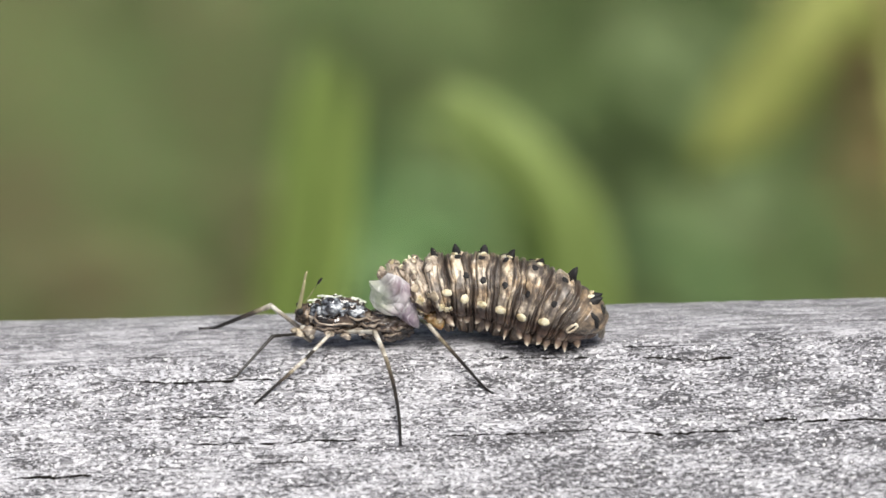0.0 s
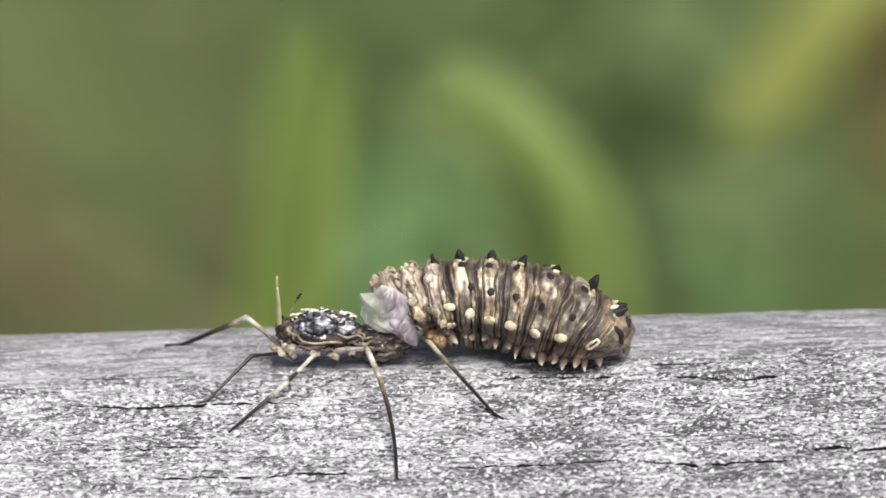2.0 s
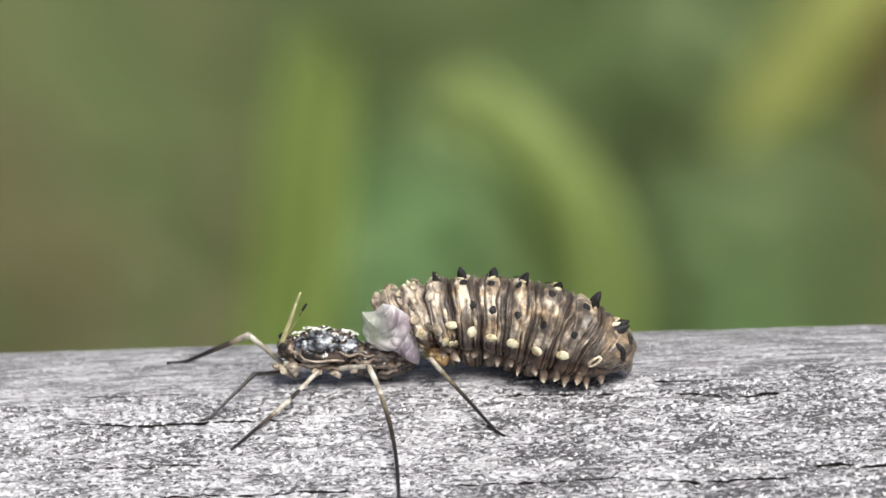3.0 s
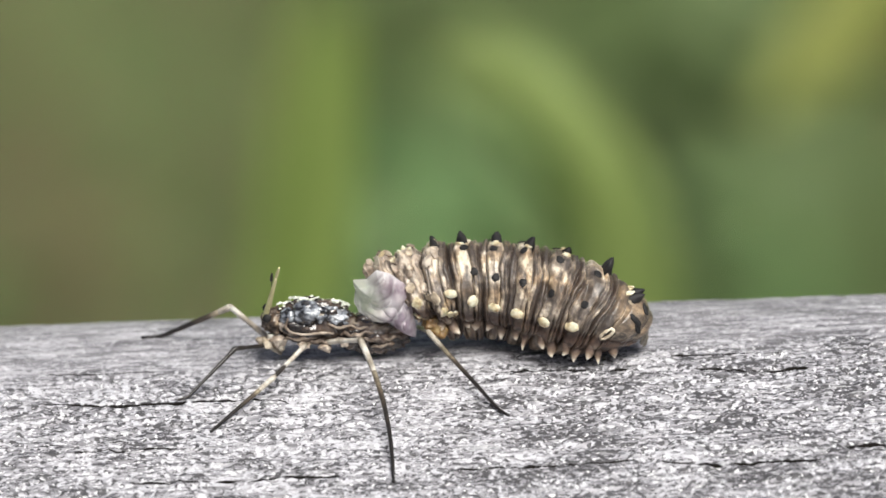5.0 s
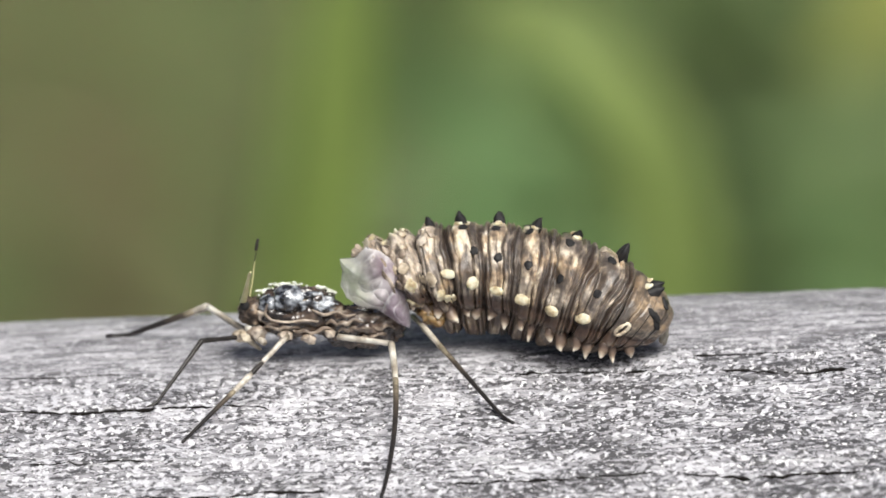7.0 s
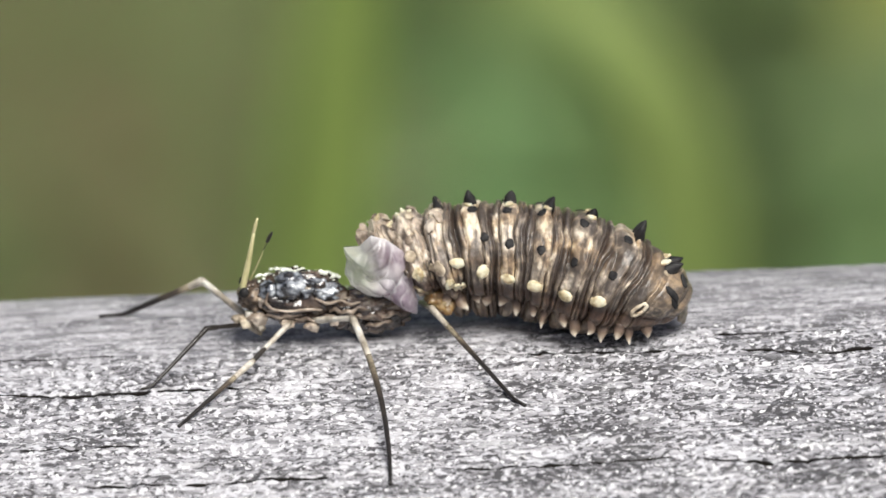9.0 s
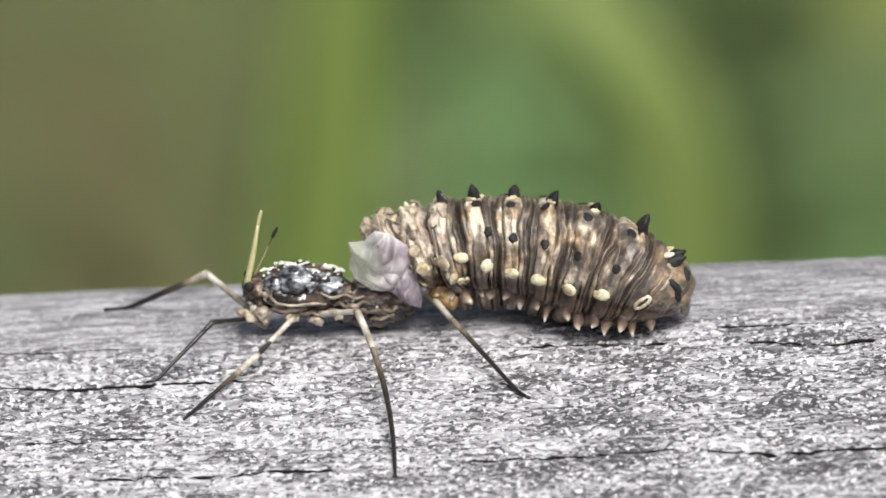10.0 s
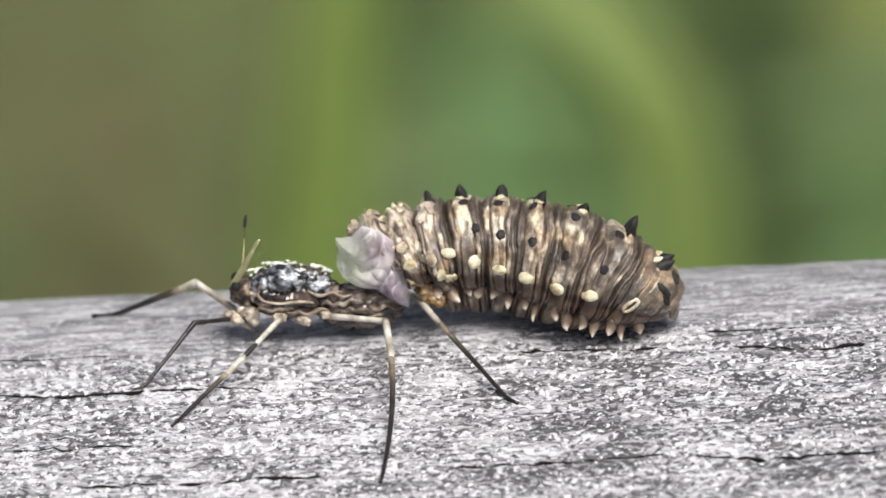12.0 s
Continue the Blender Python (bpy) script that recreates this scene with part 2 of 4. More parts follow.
LEGFADE = tipped_material("fading_leg", [(0.0, (0.016, 0.013, 0.012)), (0.6, (0.022, 0.018, 0.015)), (0.85, (0.09, 0.07, 0.05)), (1.0, (0.34, 0.29, 0.20))])
LEGDARK = skin_material("dark_leg", [(0.34, (0.016, 0.013, 0.011)), (0.66, (0.045, 0.038, 0.032))], (1500, 1500, 1500), 0.35, 0.02)
FEELER = skin_material("antenna_skin", [(0.3, (0.46, 0.42, 0.19)), (0.7, (0.74, 0.69, 0.40))], (1200, 1200, 1200), 0.35, 0.02)
AMBER = skin_material("amber_skin", [(0.36, (0.10, 0.056, 0.022)), (0.52, (0.24, 0.145, 0.055)), (0.66, (0.42, 0.30, 0.14))], (1500, 1500, 1500), 0.3, 0.04, sub=0.3)


def film_material():
    """Thin crumpled skin that lets some light through; highlights painted white along its folds."""
    m = skin_material("sac_skin", [(0.3, (0.3, 0.3, 0.3)), (0.7, (0.6, 0.6, 0.6))], (600, 700, 900), 0.16, 0.07, detail=3, relief=2600)
    nt, ln = m.node_tree.nodes, m.node_tree.links
    b = nt["Principled BSDF"]
    sep = nt.new("ShaderNodeSeparateXYZ")
    ln.new(coords(nt, ln, (1000, 1000, 1000)), sep.inputs["Vector"])
    mott = grain(nt, ln, (900, 900, 1100), 1, 3, 0.6)
    left = ramp(nt, ln, mott, [(0.36, (0.46, 0.47, 0.43)), (0.48, (0.70, 0.71, 0.66)), (0.60, (0.93, 0.92, 0.80))])
    right = ramp(nt, ln, mott, [(0.38, (0.36, 0.28, 0.34)), (0.49, (0.58, 0.48, 0.56)), (0.60, (0.90, 0.83, 0.88))])
    c = blend(nt, ln, between(nt, ln, sep.outputs["X"], -0.75, 0.25), left, right)
    c = blend(nt, ln, attribute(nt, "fold"), c, (0.94, 0.92, 0.93))
    ln.new(c, b.inputs["Base Color"])
    b.inputs["Coat Weight"].default_value = 0.6
    thin = nt.new("ShaderNodeBsdfTransparent")
    glow = nt.new("ShaderNodeBsdfTranslucent")
    ln.new(c, glow.inputs["Color"])
    one, two = node(nt, "ShaderNodeMixShader", Fac=0.40), node(nt, "ShaderNodeMixShader", Fac=0.22)
    ln.new(b.outputs["BSDF"], one.inputs[1])
    ln.new(glow.outputs["BSDF"], one.inputs[2])
    ln.new(one.outputs["Shader"], two.inputs[1])
    ln.new(thin.outputs["BSDF"], two.inputs[2])
    clear = maths(nt, ln, "SUBTRACT", 0.52, maths(nt, ln, "MULTIPLY", between(nt, ln, sep.outputs["X"], -1.0, 0.2), 0.22))
    ln.new(maths(nt, ln, "SUBTRACT", clear, maths(nt, ln, "MULTIPLY", attribute(nt, "fold"), 0.24)), two.inputs["Fac"])
    ln.new(two.outputs["Shader"], nt["Material Output"].inputs["Surface"])
    return m


SAC = film_material()
BLADE = leaf_material("grass_blade_green", (0.335, 0.45, 0.12), (0.45, 0.545, 0.19))
ARCH = leaf_material("arching_blade_green", (0.29, 0.385, 0.115), (0.39, 0.475, 0.175))
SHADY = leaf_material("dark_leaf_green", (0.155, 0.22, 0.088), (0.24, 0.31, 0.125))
TEAL = leaf_material("broad_leaf_green", (0.16, 0.28, 0.10), (0.25, 0.40, 0.16))
YELLOW = leaf_material("yellowing_leaf", (0.43, 0.48, 0.14), (0.60, 0.61, 0.22))
HEDGE = leaf_material("undergrowth_green", (0.205, 0.31, 0.105), (0.295, 0.39, 0.155), 9.0)
RUSTY = leaf_material("rusty_leaf", (0.34, 0.25, 0.11), (0.46, 0.36, 0.17), 12.0)
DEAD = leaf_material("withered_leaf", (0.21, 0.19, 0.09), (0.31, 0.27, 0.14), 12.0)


def soil_material():
    m, nt, ln, b = material("grassy_soil", 0.9)
    f = grain(nt, ln, (3, 3, 3), 1, 6)
    g = grain(nt, ln, (40, 40, 40), 1, 4)
    c = blend(nt, ln, g, ramp(nt, ln, f, [(0.35, (0.19, 0.27, 0.09)), (0.65, (0.27, 0.29, 0.13))]), (0.22, 0.31, 0.10))
    ln.new(c, b.inputs["Base Color"])
    return m


SOIL = soil_material()


# ---------------------------------------------------------------- helpers of the scene
def vnoise(x, y, seed):
    """Smooth noise in 0..1 on arrays of coordinates."""
    tab = np.random.RandomState(seed).rand(256, 256)
    xi, yi = np.floor(x).astype(int), np.floor(y).astype(int)
    fx, fy = x - xi, y - yi
    fx, fy = fx * fx * (3 - 2 * fx), fy * fy * (3 - 2 * fy)
    t = lambda a, b: tab[a % 256, b % 256]  # noqa: E731
    return (t(xi, yi) * (1 - fx) + t(xi + 1, yi) * fx) * (1 - fy) + (t(xi, yi + 1) * (1 - fx) + t(xi + 1, yi + 1) * fx) * fy


BASE = {}


def thing(name, at, label, category, group=""):
    """An empty at the thing's base, in mm."""
    return tagged_at(new(name), at, label, category, group)


def tagged_at(ob, at, label, category, group):
    ob.matrix_world = Matrix.Translation(Vector(at) * MM)
    BASE[ob.name] = Vector(at)
    return tagged(ob, label, category, group)


def mesh_of(name, verts, faces, mat, uvs=None, smooth=True):
    me = bpy.data.meshes.new(name)
    me.from_pydata([tuple(v) for v in verts], [], [tuple(f) for f in faces])
    me.polygons.foreach_set("use_smooth", [smooth] * len(me.polygons))
    me.materials.append(mat)
    if uvs is not None:
        lay = me.uv_layers.new(name="uv")
        idx = np.zeros(len(me.loops), dtype=np.int64)
        me.loops.foreach_get("vertex_index", idx)
        lay.data.foreach_set("uv", np.asarray(uvs)[idx].ravel())
    me.update()
    return me


def mark(ob, name, values):
    """A number for each vertex, for the material to read."""
    ob.data.attributes.new(name, "FLOAT", "POINT").data.foreach_set("value", np.asarray(values, dtype=np.float32))
    return ob


def part(name, vf, mat, parent, label="", at=(0, 0, 0), uvs=None):
    """One mesh under a thing or a part. vf: vertices in mm, in world axes about the point at, and faces."""
    verts, faces = vf
    me = mesh_of(name, np.asarray(verts, float) * MM, faces, mat, uvs)
    ob = new(name, me)
    ob.parent = parent
    ob.matrix_basis = Matrix.Translation((Vector(at) - BASE[parent.name]) * MM)
    BASE[ob.name] = Vector(at)
    return tagged(ob, label)


def grid_faces(nu, nv, wrap=False, first=0):
    faces = []
    for i in range(nu - 1):
        for j in range(nv if wrap else nv - 1):
            k = (j + 1) % nv
            faces.append((first + i * nv + j, first + i * nv + k, first + (i + 1) * nv + k, first + (i + 1) * nv + j))
    return faces


def tube(points, radii, sides=10, steps=6):
    """A tapered round tube through the points, closed at its ends."""
    p = np.asarray(points, float)
    n = len(p)
    s = np.linspace(0, n - 1, (n - 1) * steps + 1)
    q = np.stack([np.interp(s, range(n), p[:, k]) for k in range(3)], 1)
    for _ in range(2):
        q[1:-1] = 0.25 * q[:-2] + 0.5 * q[1:-1] + 0.25 * q[2:]
    r = np.interp(s, range(n), radii)
    verts, ref = [], np.array([0.31, 0.77, 0.55])
    for i in range(len(q)):
        d = q[min(i + 1, len(q) - 1)] - q[max(i - 1, 0)]
        d = d / np.linalg.norm(d)
        a = np.cross(d, ref)
        a /= np.linalg.norm(a)
        b = np.cross(d, a)
        for j in range(sides):
            w = 2 * math.pi * j / sides
            verts.append(q[i] + r[i] * (math.cos(w) * a + math.sin(w) * b))
    faces = grid_faces(len(q), sides, True)
    faces.append(tuple(range(sides))[::-1])
    faces.append(tuple(range((len(q) - 1) * sides, len(q) * sides)))
    return verts, faces


def lump(radii, turn=(0, 0, 0), rough=0.0, size=1.0, seed=0, nu=28, nv=36, shape=None):
    """A round body with an uneven skin, about the origin, in mm."""
    verts, faces = [], []
    m = np.array(Euler([radians(a) for a in turn]).to_matrix())
    for i in range(nu + 1):
        a = math.pi * i / nu
        for j in range(nv):
            w = 2 * math.pi * j / nv
            d = np.array([-math.cos(a), math.sin(a) * math.cos(w), math.sin(a) * math.sin(w)])
            p = d * radii
            if shape:
                p = shape(p, d)
            if rough:
                k = noise.noise(Vector(p / size) + Vector((seed * 7.3, seed * 1.7, 0)))
                k += 0.5 * noise.noise(Vector(p / size * 2.3) + Vector((seed * 3.1, 9.2, 0)))
                p = p + d * rough * k
            verts.append(m @ p)
    faces = grid_faces(nu + 1, nv, True)
    return verts, faces


def joined(*pieces):
    verts, faces = [], []
    for v, f in pieces:
        n = len(verts)
        verts += [tuple(x) for x in v]
        faces += [tuple(n + i for i in g) for g in f]
    return verts, faces


def shifted(vf, by):
    return [np.asarray(v) + np.asarray(by) for v in vf[0]], vf[1]


# ---------------------------------------------------------------- the rail
def rail_height(x, y):
    """Top of the rail in mm: flat, then rounded towards its far side, whose edge runs slightly askew of the grain."""
    s = np.clip(y - 1.0 - 0.032 * (29.0 - x), 0, 17.6)
    f = np.clip(-72.0 - y, 0, 17.6)
    return -(18.0 - np.sqrt(18.0**2 - s * s)) - (18.0 - np.sqrt(18.0**2 - f * f))


CRACKS = [  # start x, start y, end x, end y, half width, in mm
    (-5.8, 0.16, -3.1, -0.32, 0.03), (-3.1, -0.32, 0.1, -0.30, 0.085), (0.1, -0.30, 2.0, -0.36, 0.07), (2.0, -0.36, 4.3, -0.80, 0.04),
    (-2.3, -6.55, 0.9, -6.73, 0.055), (0.9, -6.73, 5.9, -6.77, 0.075), (-11.0, -9.20, -6.8, -9.23, 0.07), (24.9, -6.52, 26.7, -6.46, 0.075),
    (26.6, -6.83, 28.1, -6.64, 0.085), (28.1, -6.64, 32.5, -7.04, 0.075), (19.5, 0.38, 21.5, -0.02, 0.075), (21.5, -0.02, 23.8, 0.01, 0.075),
    (11.7, 1.14, 14.4, 0.68, 0.05), (14.4, 0.68, 17.0, 0.45, 0.06), (9.8, -6.78, 14.2, -6.92, 0.05), (14.2, -6.82, 17.1, -6.74, 0.055),
    (17.9, -7.02, 20.3, -7.47, 0.075), (20.3, -7.47, 24.3, -7.48, 0.065)
]


rk = random.Random(31)
for n in range(13):  # fine checks that run with the grain
    xa, ya, long = rk.uniform(-14, 30), rk.uniform(-15, 4), rk.uniform(2.0, 6.0)
    CRACKS.append((xa, ya, xa + long, ya - 0.06 * long + rk.uniform(-0.1, 0.1), rk.uniform(0.022, 0.040)))


def rail_relief(x, y):
    """Fine weathered relief in mm, and how much crack shade is painted at each place."""
    k = 0.09 * (vnoise(x * 0.22, y * 1.6, 3) - 0.5) + 0.07 * (vnoise(x * 0.8 + 9, y * 4.5, 4) - 0.5)
    rough = 1 - 0.7 * np.clip((y - 0.8 + 3 * (vnoise(x * 0.25, y * 0.5, 8) - 0.5)) / 1.2, 0, 1)
    k += rough * (0.20 * np.clip(vnoise(x * 2.0, y * 2.8, 5) - 0.55, 0, 1) - 0.36 * np.clip(0.36 - vnoise(x * 1.5, y * 2.8, 6), 0, 1))
    k += 0.05 * rough * (vnoise(x * 4.5, y * 6.5, 7) - 0.5)
    crack_shade = 0 * x
    for n, (xa, ya, xb, yb, half) in enumerate(CRACKS):
        deep = 4.5 * half
        u = (x - xa) / (xb - xa)
        line = ya + (yb - ya) * u + 0.12 * (vnoise(x * 0.9, 0 * x + n, 11) - 0.5) + 0.10 * (vnoise(x * 3.1, 0 * x + n, 12) - 0.5)
        gape = np.clip(u / 0.10, 0, 1) * np.clip((1 - u) / 0.10, 0, 1) * np.clip(1.0 * vnoise(x * 2.6, 0 * x + n, 13) + 0.38, 0.45, 1.1)
        cut = np.exp(-(((y - line) / (half * (0.6 + 0.6 * gape))) ** 2)) * gape
        k -= 0.4 * deep * cut
        crack_shade = np.maximum(crack_shade, np.clip(4.0 * cut - 0.5, 0, 1))
    return k, crack_shade


def build_rail():
    xs = np.concatenate([np.linspace(-700, -16, 60)[:-1], np.linspace(-16, -10, 40)[:-1], np.linspace(-10, 32, 560), np.linspace(32, 40, 40)[1:], np.linspace(40, 700, 60)[1:]])
    ys = np.concatenate([np.linspace(-89, -15, 70)[:-1], np.linspace(-15, 9, 730), np.linspace(9, 19.5, 40)[1:]])
    gx, gy = np.meshgrid(xs, ys, indexing="ij")
    relief, crack_shade = rail_relief(gx, gy)
    gz = rail_height(gx, gy) + relief
    nx, ny = gx.shape
    verts = list(np.stack([gx, gy, gz], -1).reshape(-1, 3))
    faces = grid_faces(nx, ny)
    faces = [f[::-1] for f in faces]
    # the sides and the underside
    n0 = len(verts)
    for i in range(nx):
        verts += [(xs[i], -90.0, -42.0), (xs[i], 19.5, -42.0)]
    for i in range(nx - 1):
        a, b = n0 + 2 * i, n0 + 2 * i + 2
        faces += [(i * ny, (i + 1) * ny, b, a), (a, b, b + 1, a + 1), (a + 1, b + 1, (i + 1) * ny + ny - 1, i * ny + ny - 1)]
    for i, flip in ((0, False), (nx - 1, True)):
        loop = [i * ny + j for j in range(ny)] + [n0 + 2 * i + 1, n0 + 2 * i]
        faces.append(tuple(loop[::-1] if flip else loop))
    root = thing("wooden_fence", (0, -35, -900), "weathered grey wooden fence rail with cracks and pale flecks", "fence")
    uvs = np.zeros((len(verts), 2))
    uvs[: crack_shade.size, 0] = crack_shade.ravel()
    part("rail", (verts, faces), WOOD, root, "cracked grey rounded top rail", uvs=uvs)
    for x in (-560, 560):
        v, f = [], []
        for z in (-900, -46, -42):
            h = 44 if z < -43 else 41
            v += [(x - h, -35 - h, z), (x + h, -35 - h, z), (x + h, -35 + h, z), (x - h, -35 + h, z)]
        for k in (0, 4):
            for j in range(4):
                f.append((k + j, k + (j + 1) % 4, k + 4 + (j + 1) % 4, k + 4 + j))
        f += [(3, 2, 1, 0), (8, 9, 10, 11)]
        part("post", (v, f), WOOD, root)
    return root


build_rail()

# ---------------------------------------------------------------- the larva
# centre x, y, z, radius and lean of each segment's middle, in mm and radians
RINGS = np.array([
    (7.45, 3.70, 2.75, 0.50, -0.70), (8.20, 3.70, 2.45, 1.22, -0.50), (9.00, 3.65, 2.27, 1.52, -0.30), (9.90, 3.60, 2.26, 1.72, -0.17),
    (10.95, 3.60, 2.24, 1.81, -0.05), (12.00, 3.50, 2.20, 1.84, 0.09), (13.05, 3.20, 2.09, 1.93, 0.22), (14.20, 2.75, 1.94, 1.94, 0.38),
    (15.25, 2.30, 1.70, 1.83, 0.58), (16.15, 2.05, 1.40, 1.52, 0.72), (16.80, 1.95, 1.18, 1.30, 0.80), (17.10, 1.95, 1.05, 0.95, 0.85)])
LAST = len(RINGS) - 1


def ring_at(u):
    """Centre, radius and lean at u segments along, smoothly."""
    out = np.zeros(5)
    ws = 0
    for k in range(max(0, int(u) - 2), min(LAST, int(u) + 3) + 1):
        w = math.exp(-(((u - k) / 0.62) ** 2))
        out += w * RINGS[k]
        ws += w
    if u > LAST:  # the blunt end
        e, f = RINGS[LAST].copy(), (u - LAST) / 0.5
        e[3] *= math.sqrt(max(0.0, 1 - 0.985 * f * f))
        e[:3] += np.array([0.42, 0.0, -0.20]) * f
        return e
    near = np.array([np.interp(u, range(LAST + 1), RINGS[:, c]) for c in range(5)])
    soft = 0.45 * min(1.0, max(0.0, (LAST - u)))
    return soft * out / ws + (1 - soft) * near


# place in the segment, half width, least and usual depth of the furrows between the ribs
FURROWS = [(-0.5, 0.062, 0.75, 1.0), (-0.30, 0.026, 0.20, 0.85), (0.20, 0.028, 0.35, 0.95), (0.355, 0.020, 0.0, 0.65)]
# paleness of the ribs that lie after each furrow
RIB_TONE = [0.24, 0.62, 0.42, 0.20]


def slant(u, w):
    """How far the ribs of the hind part lean forward on the flank, in segments."""
    return min(1.0, max(0.0, (u - 4.5) / 1.5)) * (0.20 + 0.16 * math.exp(-(((abs(w) - 1.4) / 0.5) ** 2)))


def clamp(x):
    return min(1.0, max(0.0, x))


# pale patches of the skin: segments along, angle from the top, and their half sizes
PALE_SPOTS = [(3.05, 0.35, 0.10, 0.22), (3.88, 0.42, 0.07, 0.24), (4.86, 0.44, 0.06, 0.22), (5.80, 0.42, 0.06, 0.24), (5.72, 1.16, 0.09, 0.10), (4.22, 1.02, 0.07, 0.10),
              (6.55, 0.48, 0.12, 0.10), (6.83, 0.66, 0.12, 0.10), (6.44, 0.72, 0.10, 0.09), (7.92, 0.18, 0.07, 0.16), (7.50, 0.42, 0.12, 0.09), (7.78, 0.62, 0.16, 0.08),
              (2.05, 0.25, 0.22, 0.20), (2.55, 0.62, 0.10, 0.26), (2.95, 0.10, 0.20, 0.16), (1.70, 0.75, 0.16, 0.18), (2.30, 1.05, 0.14, 0.14), (2.85, 1.10, 0.08, 0.24), (3.30, 0.95, 0.08, 0.16),
              (5.05, 1.05, 0.07, 0.12), (3.62, 0.55, 0.05, 0.30), (4.55, 0.60, 0.05, 0.28)]


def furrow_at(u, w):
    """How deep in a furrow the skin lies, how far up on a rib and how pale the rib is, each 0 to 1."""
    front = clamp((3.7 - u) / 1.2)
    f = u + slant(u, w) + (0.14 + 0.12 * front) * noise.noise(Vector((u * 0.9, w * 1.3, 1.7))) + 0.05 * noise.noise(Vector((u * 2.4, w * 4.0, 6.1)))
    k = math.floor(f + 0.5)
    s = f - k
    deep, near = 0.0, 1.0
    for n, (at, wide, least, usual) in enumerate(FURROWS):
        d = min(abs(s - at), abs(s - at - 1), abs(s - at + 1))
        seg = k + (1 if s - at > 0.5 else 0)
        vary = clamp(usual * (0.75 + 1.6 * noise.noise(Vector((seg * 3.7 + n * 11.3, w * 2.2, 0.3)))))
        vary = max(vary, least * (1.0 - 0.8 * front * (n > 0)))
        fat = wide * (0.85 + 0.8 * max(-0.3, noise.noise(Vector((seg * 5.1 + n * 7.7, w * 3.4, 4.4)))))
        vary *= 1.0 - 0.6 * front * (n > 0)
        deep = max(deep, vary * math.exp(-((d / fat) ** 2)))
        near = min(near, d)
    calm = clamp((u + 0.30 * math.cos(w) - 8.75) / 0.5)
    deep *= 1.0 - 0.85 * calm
    which = sum(1 for row in FURROWS if s >= row[0]) - 1
    rib = clamp(near / 0.075) * (1.0 - calm)
    patch = noise.noise(Vector((k * 3.3 + which * 7.1, w * 2.4, 2.2)))
    pale = RIB_TONE[which] + 0.75 * patch + 0.50 * noise.noise(Vector((u * 3.6, w * 4.2, 5.0)))
    pale += 0.8 * front * noise.noise(Vector((u * 4.5, w * 4.5, 3.0)))
    a = w if w > -0.2 else -0.4 - w
    for su, sw, du, dw in PALE_SPOTS:
        if abs(u - su) < 2 * du and abs(a - sw) < 2 * dw:
            pale += 0.42 * math.exp(-(((u - su) / du) ** 2) - ((a - sw) / dw) ** 2)
    if which == 1:  # the middle panel darkens to grey below the lower dot
        pale -= 0.50 * math.exp(-(((abs(w) - 1.06) / 0.16) ** 2)) * clamp(0.6 + noise.noise(Vector((k * 1.9, 0.4, 0.0))))
        pale -= 0.35 * math.exp(-(((s + 0.04 - 0.1 * patch) / 0.035) ** 2)) * clamp((abs(w) - 0.3) / 0.2)
    return deep, rib, clamp(pale)


def skin_point(u, w, out=0.0):
    """A point of the larva's skin: w is the angle from the top, positive towards the near side. out: mm above the skin."""
    x, y, z, r, lean = ring_at(u)
    deep, rib, pale = furrow_at(u, w)
    fold = (0.06 * rib - 0.13 * deep) * min(1, r)
    f = u + 0.05 * math.sin(3 * w + u * 2.0)
    calm = clamp((u - 8.9) / 0.5)
    fold -= 0.13 * (1 - calm) * (1 - min(1, abs(math.sin(math.pi * (f + 0.5))) * 2.0)) ** 2 * min(1, r)
    fold += (1 - 0.6 * calm) * 0.08 * noise.noise(Vector((u * 1.9, w * 1.6, 3.3))) + (1 - 0.8 * calm) * 0.035 * noise.noise(Vector((u * 4.0, w * 4.0, 8.0)))
    swell = clamp((3.9 - u) / 1.0)
    fold += swell * clamp(u / 1.5) * min(1, r) * (0.20 * noise.noise(Vector((u * 2.4, w * 3.0, 12.0))) + 0.10 * noise.noise(Vector((u * 4.6, w * 5.5, 2.0))))
    fold += swell * (0.13 * abs(math.cos(math.pi * (f - 0.02))) - 0.05) * min(1, r)
    front = min(1.0, max(0.0, (7.0 - u) / 3))
    flat = 1.0 - (0.06 + 0.20 * front) * math.exp(-(((abs(w) - 2.15) / 0.35) ** 2)) + 0.12 * front * max(0.0, -math.cos(w)) ** 4
    bulge = 0.12 * math.exp(-(((abs(w) - 1.95) / 0.28) ** 2)) * min(1, r) - 0.10 * math.exp(-(((abs(w) - 1.72) / 0.10) ** 2)) * min(1, r)
    rr = r * flat + fold + bulge + out
    up = math.cos(w) * rr
    return np.array([x + math.sin(lean) * up, y - math.sin(w) * rr, z + math.cos(lean) * up])


def skin_frame(u, w):
    """Point and outward normal of the skin."""
    p = skin_point(u, w)
    a = skin_point(u + 0.08, w) - skin_point(u - 0.08, w)
    b = skin_point(u, w + 0.08) - skin_point(u, w - 0.08)
    n = np.cross(a, b)
    n /= np.linalg.norm(n)
    x, y, z, r, lean = ring_at(u)
    if n @ (p - np.array([x, y, z])) < 0:
        n = -n
    return p, n


